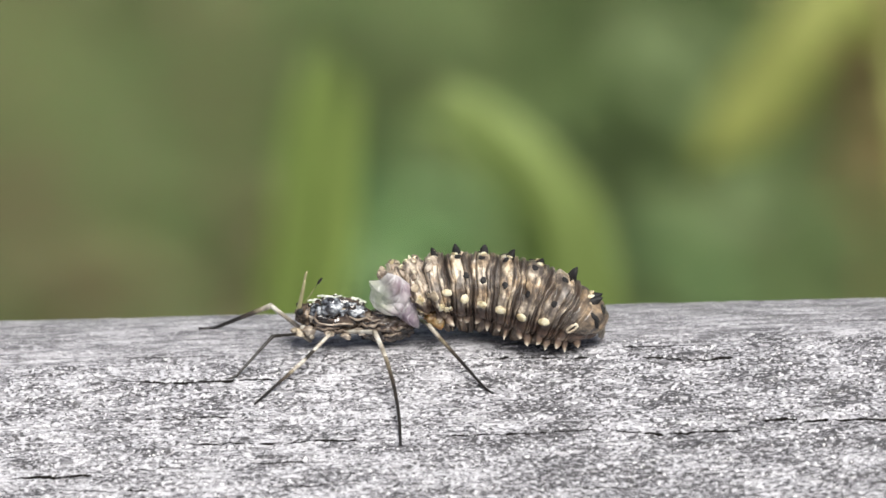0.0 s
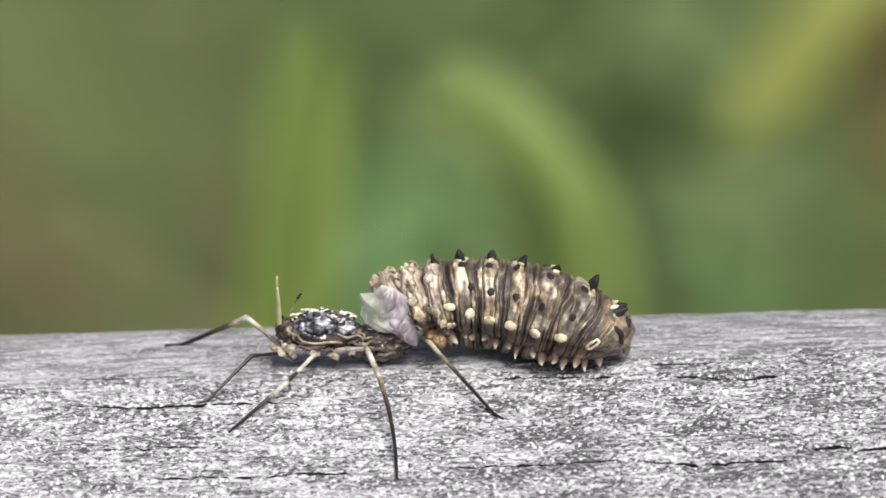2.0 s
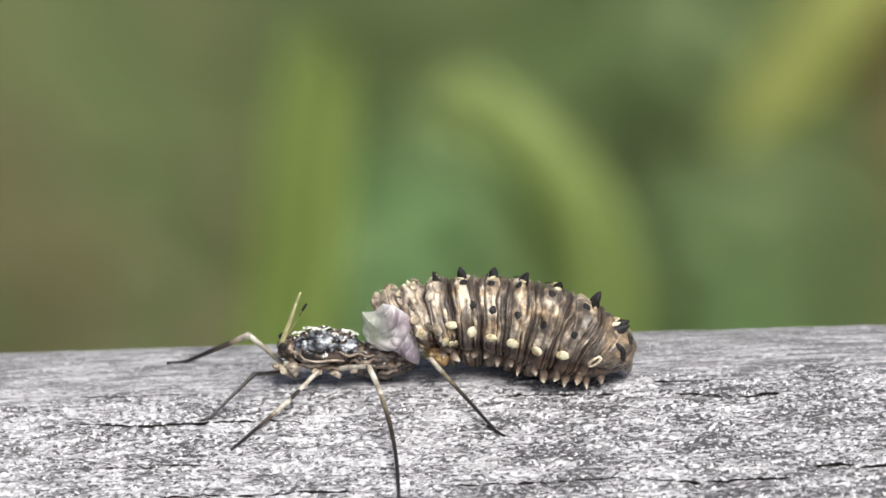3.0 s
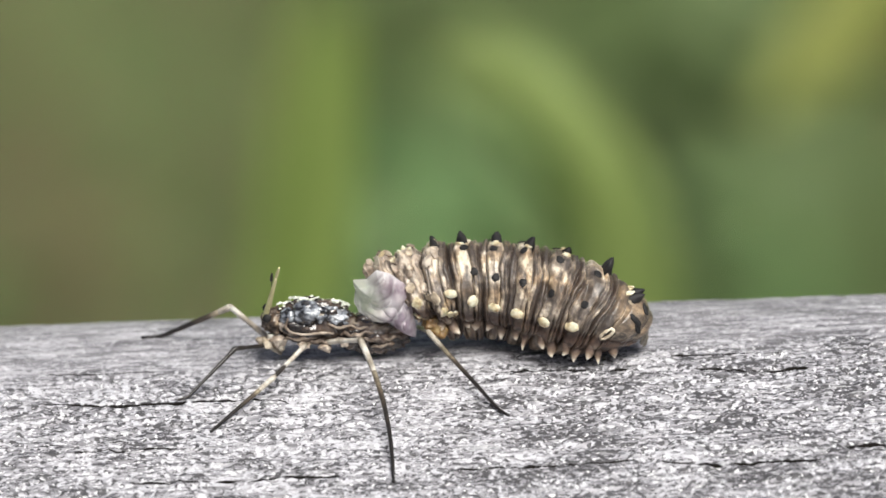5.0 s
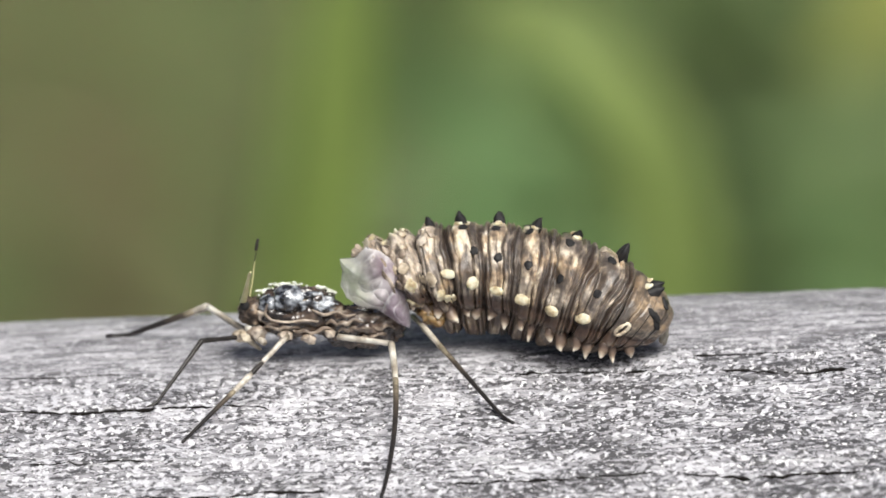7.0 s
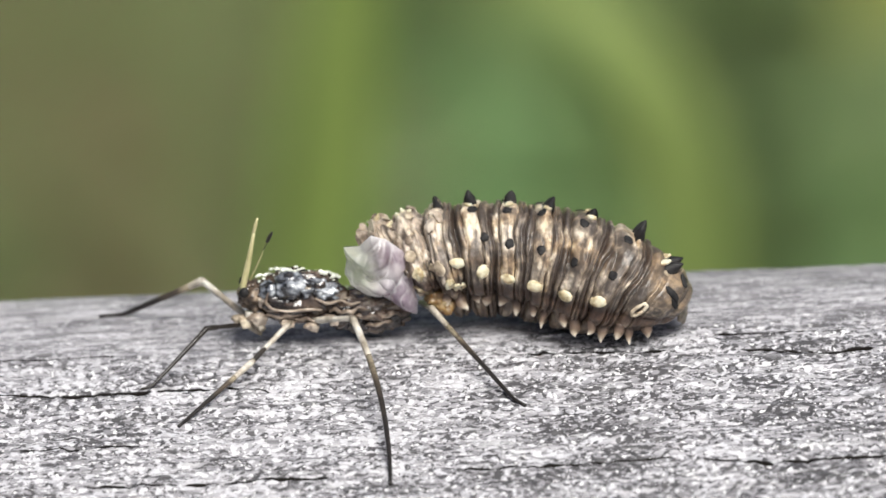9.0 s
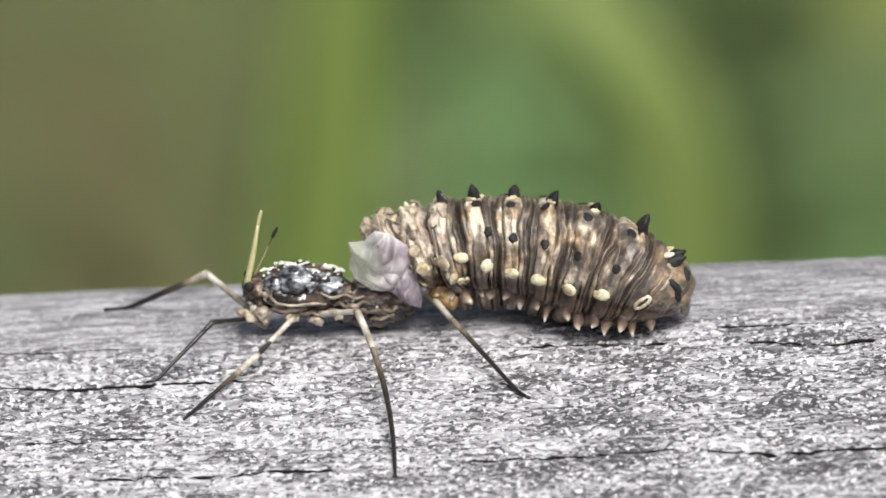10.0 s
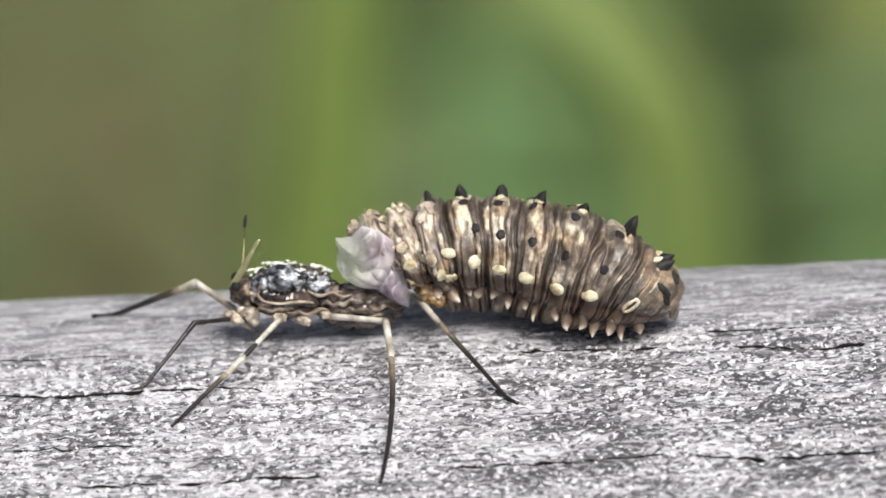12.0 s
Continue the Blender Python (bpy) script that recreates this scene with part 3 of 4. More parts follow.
def cone(p, n, height, radius, bend=(0, 0, 0), sides=9):
    p, n = np.asarray(p), np.asarray(n)
    b = np.asarray(bend, float)
    pts = [p - n * 0.12, p + n * height * 0.35 + b * 0.25, p + n * height * 0.72 + b * 0.6, p + n * height + b]
    v, f = tube(pts, [radius, radius * 0.78, radius * 0.44, 0.02], sides, 4)
    return [q + 0.30 * radius * np.array(noise.noise_vector(Vector(q) * 3.1)) for q in v], f


def wart(p, n, length, width, proud, along, seed=0, rough=0.22):
    """A raised oval on the skin."""
    n = np.asarray(n)
    a = np.asarray(along) - n * (n @ np.asarray(along))
    a /= np.linalg.norm(a)
    c = np.cross(n, a)
    verts, faces = lump((length, width, proud), (0, 0, 0), rough * width, 0.8 * width, seed, 12, 16)
    return [p + a * v[0] + c * v[1] + n * (v[2] + 0.3 * proud) for v in verts], faces


# segments along and angle from the top of the marks on each segment from the third on
SPINES = {3: (3.07, -0.30), 4: (3.90, -0.26), 5: (4.93, -0.24), 6: (5.90, -0.26), 7: (6.87, -0.20), 8: (8.00, -0.28)}
SPINE_HIGH = {3: 0.26, 4: 0.40, 5: 0.42, 6: 0.40, 7: 0.24, 8: 0.50}
UPPER_DOTS = {4: (3.97, 0.10), 5: (4.83, 0.14), 6: (5.70, 0.12), 7: (6.67, 0.21), 8: (7.70, 0.21)}
LOWER_DOTS = {4: (4.27, 0.73), 5: (4.90, 0.85), 6: (5.73, 0.89), 7: (6.60, 0.97), 8: (7.60, 0.99)}
WARTS = {3: (3.40, 1.19), 4: (4.13, 1.35), 5: (4.87, 1.47), 6: (5.67, 1.51), 7: (6.60, 1.57), 8: (7.53, 1.51)}
WART_SIZE = {3: (0.30, 0.17), 4: (0.25, 0.23), 5: (0.25, 0.17), 6: (0.27, 0.20), 7: (0.29, 0.19), 8: (0.31, 0.20)}
SEGMENTS = []


def build_larva():
    root = thing("larva", (12.5, 2.6, 0.0), "spiny tan and brown fly larva feeding on an aphid", "larva")
    nw = 150
    for k in range(LAST + 1):
        lo, hi = (k - 0.505, k + 0.505)
        if k == 0:
            lo = -0.02
        if k == LAST:
            hi = LAST + 0.5
        nu = 56 if k < 10 else 30
        us = np.linspace(lo, hi, nu)
        verts, uvs, deeps, pales = [], [], [], []
        for u in us:
            for j in range(nw):
                w = 2 * math.pi * j / nw - math.pi
                verts.append(skin_point(max(u, 0), w))
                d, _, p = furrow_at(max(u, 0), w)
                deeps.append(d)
                pales.append(p)
                uvs.append((u if u < 9 else 9 + 0.45 * (u - 9), 3.2 * abs(w) / math.pi + (7.0 if w < 0 else 0.0)))
        faces = grid_faces(nu, nw, True)
        faces.append(tuple(range(nw)))
        faces.append(tuple(range((nu - 1) * nw, nu * nw))[::-1])
        c = ring_at(k)[:3]
        name = "head_segment" if k == 0 else "tail_segment" if k == LAST else "segment"
        seg = part(name, ([v - c for v in verts], faces), LARVA, root, at=tuple(c), uvs=uvs)
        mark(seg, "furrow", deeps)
        mark(seg, "pale", pales)
        SEGMENTS.append(seg)
        rl = random.Random(k * 5 + 2)

        def on(name, vf, mat, label="", uvs=None):
            part(name, shifted(vf, -c), mat, seg, label, at=tuple(c), uvs=uvs)

        def oval(name, u, w, long, wide, proud, mat, along=(1, 0, 0), rough=0.2, label=""):
            on(name, wart(*skin_frame(u, w), long, wide, proud, along, k * 7 + int(w * 40), rough), mat, label)

        for side in (1, -1):
            tilt = lambda w: w if side > 0 else -0.4 - w  # noqa: E731
            if k in SPINES:
                # dorsal spine on a pale collar
                u, w = SPINES[k]
                p, n = skin_frame(u, tilt(w))
                n = n + np.array([0.07 * (k - 5), 0, 0.45])
                n /= np.linalg.norm(n)
                on("spine", cone(p, n, SPINE_HIGH[k], 0.225 if k > 3 else 0.17, (0.02 if k < 8 else 0.10, 0, 0.0), 10), BLACK, "black dorsal spine")
                oval("collar", u - 0.03, tilt(w + 0.17), 0.17, 0.12, 0.09, CREAM)
            if k in UPPER_DOTS:
                # dark dots: one below the spine, one halfway down the flank
                u, w = UPPER_DOTS[k]
                oval("dot", u, tilt(w), 0.21, 0.165, 0.03, BLACK, (0.1, -side, -1), 0.25)
                u, w = LOWER_DOTS[k]
                oval("dot", u, tilt(w), 0.165, 0.15, 0.04, BLACK, (0.1, -side, -1), 0.25)
            if k in WARTS:
                # cream wart low on the flank, in a brown hollow
                u, w = WARTS[k]
                oval("wart", u, tilt(w), *WART_SIZE[k], 0.12, CREAM, (1, 0, -0.15), 0.13, "cream oval wart")
            if k == 9:
                # a ring-shaped wart on the tail
                ring = []
                for q in range(15):
                    a = 2 * math.pi * q / 14
                    p, n = skin_frame(8.83 + 0.17 * math.cos(a) + 0.06 * math.sin(a), tilt(1.45 - 0.17 * math.sin(a)))
                    ring.append(p + 0.02 * n)
                on("wart", tube(ring, [0.045 + 0.03 * abs(math.sin(1.7 * q + 1.0)) for q in range(15)], 8, 2), TAN, "pale ring-shaped wart")
            if k <= 1:
                # swollen folds of the front, with cream crests
                for q in range(4):
                    w1 = 0.25 + 0.40 * q + rl.uniform(-0.1, 0.1)
                    p, n = skin_frame(k + rl.uniform(-0.20, 0.20), tilt(w1))
                    down = skin_point(k, tilt(w1 + 0.1)) - skin_point(k, tilt(w1))
                    on("lobe", wart(p, n, rl.uniform(0.40, 0.54), rl.uniform(0.22, 0.30), 0.05, down / np.linalg.norm(down) + np.array([rl.uniform(-0.4, 0.4), 0, 0]), q + 50, 0.18), LOBE)
            if 1 <= k <= 3:
                # small swellings all over the front
                for q in range(9 if k < 3 else 5):
                    u1, w1, s1 = k + rl.uniform(-0.5, 0.5 if k < 3 else 0.1), rl.uniform(-0.1, 1.6), rl.uniform(0.13, 0.24)
                    oval("nodule", u1, tilt(w1), s1 * rl.uniform(1.0, 1.5), s1, rl.uniform(0.05, 0.10), TAN if q % 3 == 0 else LOBE, (rl.uniform(-0.6, 0.6), -side, -1), 0.3)
            if 1 <= k <= 2:
                for q in range(4 if k == 1 else 2):
                    u1 = k + (-0.55 + 0.33 * q if k == 1 else rl.uniform(-0.3, 0.2))
                    p, n = skin_frame(u1, tilt(-0.35 + rl.uniform(-0.08, 0.25)))
                    on("crest", cone(p, n, rl.uniform(0.10, 0.20), rl.uniform(0.09, 0.13), (rl.uniform(-0.06, 0.06), 0, 0), 8), CREAM)
            for u1, w1 in {2: ((2.03, 1.40), (1.75, 1.95)), 3: ((3.05, 1.62), (3.35, 1.73))}.get(k, ()):
                oval("blob", u1, tilt(w1), 0.27, 0.19, 0.08, CREAM, (0.6, 0, -1), 0.5)
            if 2 <= k <= 10:
                # pointed papillae along the lower edge, swollen at their base
                for du, ww, hh in ((-0.26, 2.06, 0.40), (0.22, 2.14, 0.52)) if k < 10 else ((0, 2.1, 0.42),):
                    p, n = skin_frame(k + du, side * ww)
                    n = n * 0.7 + np.array([rl.uniform(-0.15, 0.15), -0.25 * side, -0.62])
                    n /= np.linalg.norm(n)
                    spike = cone(p, n, hh * (0.78 if k < 6 else 1.0) * rl.uniform(0.8, 1.25), rl.uniform(0.18, 0.26), (rl.uniform(-0.15, 0.15), 0, 0), 10)
                    on("papilla", spike, TIPPED, uvs=[(i // 10 / (len(spike[0]) / 10 - 1), 0) for i in range(len(spike[0]))])
            if k == 10:
                # black slits of the tail
                oval("slit", 9.67, tilt(0.84), 0.32, 0.12, 0.05, BLACK, (0.5, 0, -1), 0.3)
                oval("slit", 9.95, tilt(0.35), 0.26, 0.14, 0.05, BLACK, (0.2, -side, -1), 0.3)
                oval("slit", 10.25, tilt(1.05), 0.22, 0.12, 0.05, BLACK, (0.2, 0, -1), 0.3)
            if k == LAST:
                y = 1.95 - 0.20 * side
                on("spiracle", tube([(16.75, y, 2.05), (17.15, y, 2.35), (17.38, y, 2.45), (17.66, y, 2.56)], [0.42, 0.30, 0.20, 0.03], 12, 5), BLACK, "black breathing tube at the tail")
                on("collar", wart(np.array([17.02, y, 2.62]), np.array([-0.2, 0, 1.0]), 0.26, 0.14, 0.08, (1, 0, 0.2)), CREAM)
                on("collar", wart(np.array([17.05, y - 0.26 * side, 2.32]), np.array([0.0, -side, 0.5]), 0.16, 0.14, 0.07, (1, 0, 0.2), 3, 0.4), TAN)
                on("fringe", wart(np.array([17.50, 1.95 - 0.35 * side, 1.05]), np.array([0.9, -0.5 * side, 0.0]), 0.62, 0.30, 0.12, (0.0, 0, 1), 5, 0.3), FRINGE, "grey translucent rim of the tail")
    return root


larva = build_larva()

# ---------------------------------------------------------------- the aphid
APHID_BASE = (5.5, 3.0, 0.0)


def ridged(vf, amount, size, seed):
    """Sharp wrinkles on a round body about the origin."""
    out = []
    for v in vf[0]:
        v = np.asarray(v)
        q = v * np.array([0.5, 1, 1]) / size
        k = abs(noise.noise(Vector(q) + Vector((seed, 0, seed * 2))))
        k2 = abs(noise.noise(Vector(q * 2.2) + Vector((seed, 5, 0))))
        out.append(v * (1 - amount * (k + 0.5 * k2) / max(0.4, np.linalg.norm(v))))
    return out, vf[1]


# rim of the collapsed skin, in mm about its middle: along the rail and upwards
SAC_AT = (7.82, 2.45, 2.42)
SAC_RIM = [(-1.20, 1.00), (-1.15, 0.53), (-1.22, 0.05), (-1.06, -0.34), (-0.66, -0.64), (-0.07, -0.76), (0.31, -1.12), (0.62, -1.35), (0.93, -1.50),
           (0.99, -1.08), (0.90, -0.40), (0.89, 0.13), (0.63, 0.75), (0.11, 1.16), (-0.34, 1.34), (-0.70, 1.00)]


def sac_mesh():
    """A limp pleated bag between two sheets that meet at the rim, and how much each place lies on a fold."""
    rim = np.array(SAC_RIM + SAC_RIM[:1])
    na, nr = 160, 44
    t = np.linspace(0, len(SAC_RIM), na + 1)[:-1]
    rx, rz = (1.06 * np.interp(t, range(len(rim)), rim[:, c]) for c in (0, 1))
    verts, folds = [], []
    for side in (-1, 1):
        for i in range(nr):
            r = (i + 0.02) / (nr - 1) if i < nr - 1 else 1.0
            for j in range(na):
                x, z = rx[j] * r, rz[j] * r
                q = Vector((x * 1.05 + 0.35 * z, side * 2.0, z * 1.05 - 0.2 * x))
                a, b = noise.noise(q + Vector((2.2, 0, 7))), noise.noise(q * 2.3 + Vector((0, 3.1, 1)))
                puff = 0.60 * (1 - r**2.4) ** 0.7 + (0.55 * (abs(a) - 0.22) + 0.22 * (abs(b) - 0.2)) * (1 - r**6)
                verts.append((x + 0.05 * b * r, side * puff * (1.0 if side < 0 else 0.6), z + 0.05 * a * r))
                folds.append(max(math.exp(-((a / 0.05) ** 2)), 0.7 * math.exp(-((b / 0.06) ** 2)), r**14) * clamp(0.70 + 1.6 * noise.noise(q * 0.8 + Vector((4, 4, 4)))))
    n = nr * na
    faces = grid_faces(nr, na, True) + [f[::-1] for f in grid_faces(nr, na, True, n)]
    return (verts, faces), folds


def turn_between(a, b):
    return Vector(a).rotation_difference(Vector(b)).to_matrix().to_4x4()


class Leg:
    """A leg that stands on its foot: the shank turns about the foot, the thigh follows the knee."""

    def __init__(self, root, hip, knee, foot, toe, thick, split, thigh_mat, bow=(0, 0, 0), name="leg", shank=None):
        self.hip, self.knee, self.foot = (Vector(v) for v in (hip, knee, foot))
        k, f = np.asarray(knee, float), np.asarray(foot, float)
        at = lambda s: f + (k - f) * s + np.asarray(bow) * 4 * s * (1 - s)  # noqa: E731
        upper = [at(s) - f for s in np.linspace(split, 1, 6)]
        lower = [at(s) - f for s in np.linspace(0, split, 7)]
        toe = np.asarray(toe, float) - f
        self.leg = part(name, tube(upper, np.linspace(thick * 0.82, thick, 6), 9, 3), shank or LEGPALE, root, "dark thin jointed leg" if shank else "pale jointed leg with dark end", at=tuple(foot))
        low = tube([toe] + lower, [thick * 0.5, thick * 0.55] + list(np.linspace(thick * 0.62, thick * 0.84, 6)), 9, 3)
        along = [(i // 9 / (len(low[0]) / 9 - 1), 0) for i in range(len(low[0]))]
        part("tarsus", low, LEGDARK if shank else LEGFADE, self.leg, "dark lower leg", at=tuple(foot), uvs=along)
        h = np.asarray(hip, float) - k
        self.femur = part("femur", joined(tube([(0, 0, 0), h * 0.35, h * 0.75, h], [thick * 0.78, thick * 0.72, thick * 0.85, thick * 0.8], 10, 4), lump((thick * 0.88,) * 3, nu=8, nv=10)), thigh_mat, self.leg, at=tuple(knee))
        self.joint = h

    def rows(self, moves):
        """Rows for the shank and the thigh. moves: seconds, knee's shift, hip's shift, in mm."""
        a, b = [], []
        rest = self.knee - self.foot
        for t, dk, dh in moves:
            way = (self.knee + Vector(dk) - self.foot).normalized() * rest.length
            knee, hip = self.foot + way, self.hip + Vector(dh)
            m = Matrix.Translation((self.foot - Vector(APHID_BASE)) * MM) @ turn_between(rest, way)
            f = Matrix.Translation((knee - Vector(APHID_BASE)) * MM) @ turn_between(self.hip - self.knee, hip - knee)
            a.append((t, m))
            b.append((t, m.inverted() @ f))
        return a, b


def build_aphid():
    root = thing("aphid", APHID_BASE, "dark shrivelled aphid with torn grey skin on a wooden rail", "aphid")
    o = (5.0, 3.0, 1.45)
    body = part("body", ridged(lump((1.75, 0.92, 1.02), (0, 4, 0), 0.12, 0.7, 2, 60, 80), 0.42, 0.62, 1.0), SHELL, root, "glossy dark ribbed body", at=o)

    def on(name, vf, mat, at, label=""):
        return part(name, vf, mat, body, label, at=at)

    on("head", ridged(lump((0.58, 0.55, 0.60), (0, 10, 0), 0.10, 0.35, 5), 0.22, 0.35, 4.0), HEADSKIN, (3.45, 3.0, 1.58))
    for dy in (-0.42, 0.42):
        on("eye", lump((0.17, 0.13, 0.18), nu=12, nv=16), BLACK, (3.18, 3.0 + dy, 1.92), "black compound eye")
    on("snout", tube([(0, 0, 0), (-0.05, -0.1, -0.5), (0.35, -0.1, -0.85)], [0.15, 0.12, 0.06]), LEGPALE, (3.3, 2.75, 1.15))
    on("neck", ridged(lump((0.26, 0.34, 0.36), (0, 0, 0), 0.10, 0.3, 12), 0.2, 0.3, 2.0), LOBE, (3.78, 2.72, 1.62), "cream neck fold")
    on("hip", ridged(lump((0.36, 0.30, 0.30), (0, 0, 0), 0.10, 0.3, 14), 0.2, 0.3, 2.5), LOBE, (3.55, 2.55, 0.95))
    for x, y, z, r in ((3.0, 2.95, 0.75, 0.24), (4.55, 2.25, 0.92, 0.22), (5.35, 2.22, 0.74, 0.20), (3.15, 2.62, 0.82, 0.20), (6.05, 2.16, 0.92, 0.16)):
        on("hip", ridged(lump((r * 1.4, r, r), (0, 20, 0), 0.10, 0.25, x), 0.15, 0.25, 2.5), TAN if x < 4 else LOBE, (x, y, z))
    on("plate", ridged(lump((0.60, 0.50, 0.56), (0, 0, 0), 0.03, 0.5, 8, 60, 70), 0.14, 0.34, 2.0), PLATE, (4.68, 2.60, 2.06), "shiny rounded dark plate")
    on("plate", ridged(lump((0.86, 0.46, 0.50), (0, 18, 4), 0.06, 0.4, 9, 60, 70), 0.40, 0.26, 3.0), PLATE, (5.62, 2.60, 1.82))
    on("plate", ridged(lump((0.42, 0.45, 0.40), (0, 0, 0), 0.05, 0.3, 10), 0.12, 0.4, 5.0), PLATE, (4.02, 2.75, 1.88))
    on("abdomen", ridged(lump((1.60, 1.0, 0.84), (0, 6, 0), 0.14, 0.5, 3, 44, 60), 0.42, 0.42, 7.0), SHELL, (7.10, 2.95, 0.85), "sunken dark wrinkled abdomen")
    rr = random.Random(9)
    for x, z, long in ((3.75, 1.20, 1.3), (4.75, 1.02, 1.5), (5.95, 1.28, 1.3), (6.35, 0.98, 1.2), (7.1, 0.72, 0.9), (7.5, 1.0, 0.8)):
        n = 8
        pts = [(long * (q / (n - 1) - 0.5), 0.10 * abs(q - 3.5) / 3.5 + rr.uniform(-0.04, 0.04), rr.uniform(-0.10, 0.10)) for q in range(n)]
        on("rib", tube(pts, [0.03] + [rr.uniform(0.045, 0.095) for _ in range(n - 2)] + [0.03], 9, 4), RIDGE, (x + long / 2, 2.13, z), "pale folded ridge")
    for at, pts in (((4.6, 2.07, 1.5), [(-0.62, 0.22, 0.52), (-0.75, 0.08, 0.22), (-0.52, 0.0, 0.0), (0.0, -0.03, -0.10), (0.65, 0.0, -0.06), (1.1, 0.08, -0.16)]),
                    ((6.1, 2.10, 1.6), [(-0.6, 0.1, 0.16), (-0.2, 0.0, -0.04), (0.25, 0.02, 0.10), (0.55, 0.06, -0.14), (0.9, 0.16, -0.10)])):
        on("rib", tube(pts, [0.03] + [rr.uniform(0.04, 0.07) for _ in pts[2:]] + [0.03], 9, 5), LOBE, at, "pale folded ridge")
    # frosted crust along the back
    rs = random.Random(4)
    crumbs = []
    for n in range(44):
        x = rs.uniform(-1.35, 1.45)
        s = rs.uniform(0.03, 0.065)
        crumbs.append(shifted(lump((s * rs.uniform(1.2, 2.6), s, s * 0.6), (rs.uniform(0, 60), rs.uniform(-25, 25), rs.uniform(-30, 30)), s * 0.7, s, n, 8, 10), (x, rs.uniform(-0.35, 0.10), 1.05 - 0.20 * (x + 0.2) ** 2 + rs.uniform(-0.10, 0.05))))
    on("crust", joined(*crumbs), FROST, (4.95, 3.0, 1.50), "white crumbs along the back")
    sac, folds = sac_mesh()
    skin = on("torn_skin", sac, SAC, SAC_AT, "translucent lilac-grey collapsed skin")
    mark(skin, "fold", folds)
    on("amber_lobe", lump((0.54, 0.36, 0.30), (0, 30, 0), 0.26, 0.34, 4), AMBER, (9.60, 2.30, 1.34), "amber-coloured soft lobe")
    feelers = []
    for n, (at, long, thick) in enumerate((((3.12, 2.72, 1.98), 2.55, 0.115), ((3.35, 3.25, 1.98), 2.1, 0.03))):
        a = on("antenna", tube([(0, 0, -0.08), (0.02, 0, long * 0.4), (0, 0, long * (0.8 if n == 0 else 0.62))], [thick, thick * 0.85, thick * 0.5], 8, 5), FEELER, at, "pale antenna with dark tip")
        feelers.append((a, at, long))
        tip = tube([(0, 0, long * (0.8 if n == 0 else 0.8)), (0, 0, long * 0.9), (0.02, 0, long)], [0.06, 0.065, 0.04], 8, 4)
        if n == 1:
            tip = joined(tip, tube([(0, 0, long * 0.6), (0.01, 0, long * 0.82)], [0.014, 0.014], 6, 3))
        a_tip = tip
        v = mesh_of("antenna_tip", np.asarray(a_tip[0], float) * MM, a_tip[1], FEELER if n == 0 else LEGDARK)
        base = a.data
        merge(base, v)
    legs = [
        Leg(root, (3.72, 2.4, 0.62), (1.77, 4.8, 1.31), (-0.96, 5.87, -0.38), (-1.75, 5.80, -0.36), 0.145, 0.84, LEGPALE),
        Leg(root, (2.95, 2.6, 0.72), (1.92, 1.6, 1.20), (0.0, 0.0, 0.04), (-0.35, -0.12, 0.04), 0.10, 0.86, LEGDARK, shank=LEGDARK),
        Leg(root, (4.66, 2.2, 0.95), (3.32, 0.35, 0.52), (1.15, -2.40, 0.06), (0.87, -2.84, 0.05), 0.112, 0.74, LEGPALE),
        Leg(root, (5.40, 2.3, 0.90), (6.71, 1.0, 1.63), (7.75, -7.00, 0.08), (7.75, -7.55, 0.05), 0.13, 0.74, LEGPALE, bow=(0.28, 0, 0.1)),
        Leg(root, (8.95, 3.3, 0.80), (9.30, 2.0, 1.30), (11.9, -2.40, 0.08), (12.25, -2.75, 0.05), 0.115, 0.80, LEGPALE),
    ]
    for leg in legs[1:3]:
        part("knee", tube([leg.joint * 0.02, leg.joint * 0.18, leg.joint * 0.36], [0.085, 0.095, 0.08], 9, 4), LEGDARK, leg.femur, "dark knee", at=tuple(leg.knee))
    return root, body, feelers, legs


def merge(into, other):
    """Adds a mesh to another, with its material as a second slot."""
    bm = bmesh.new()
    bm.from_mesh(into)
    n = len(bm.faces)
    bm.from_mesh(other)
    bm.faces.ensure_lookup_table()
    for f in bm.faces[n:]:
        f.material_index = 1
    bm.to_mesh(into)
    bm.free()
    into.materials.append(other.materials[0])
    bpy.data.meshes.remove(other)


aphid, aphid_body, feelers, legs = build_aphid()


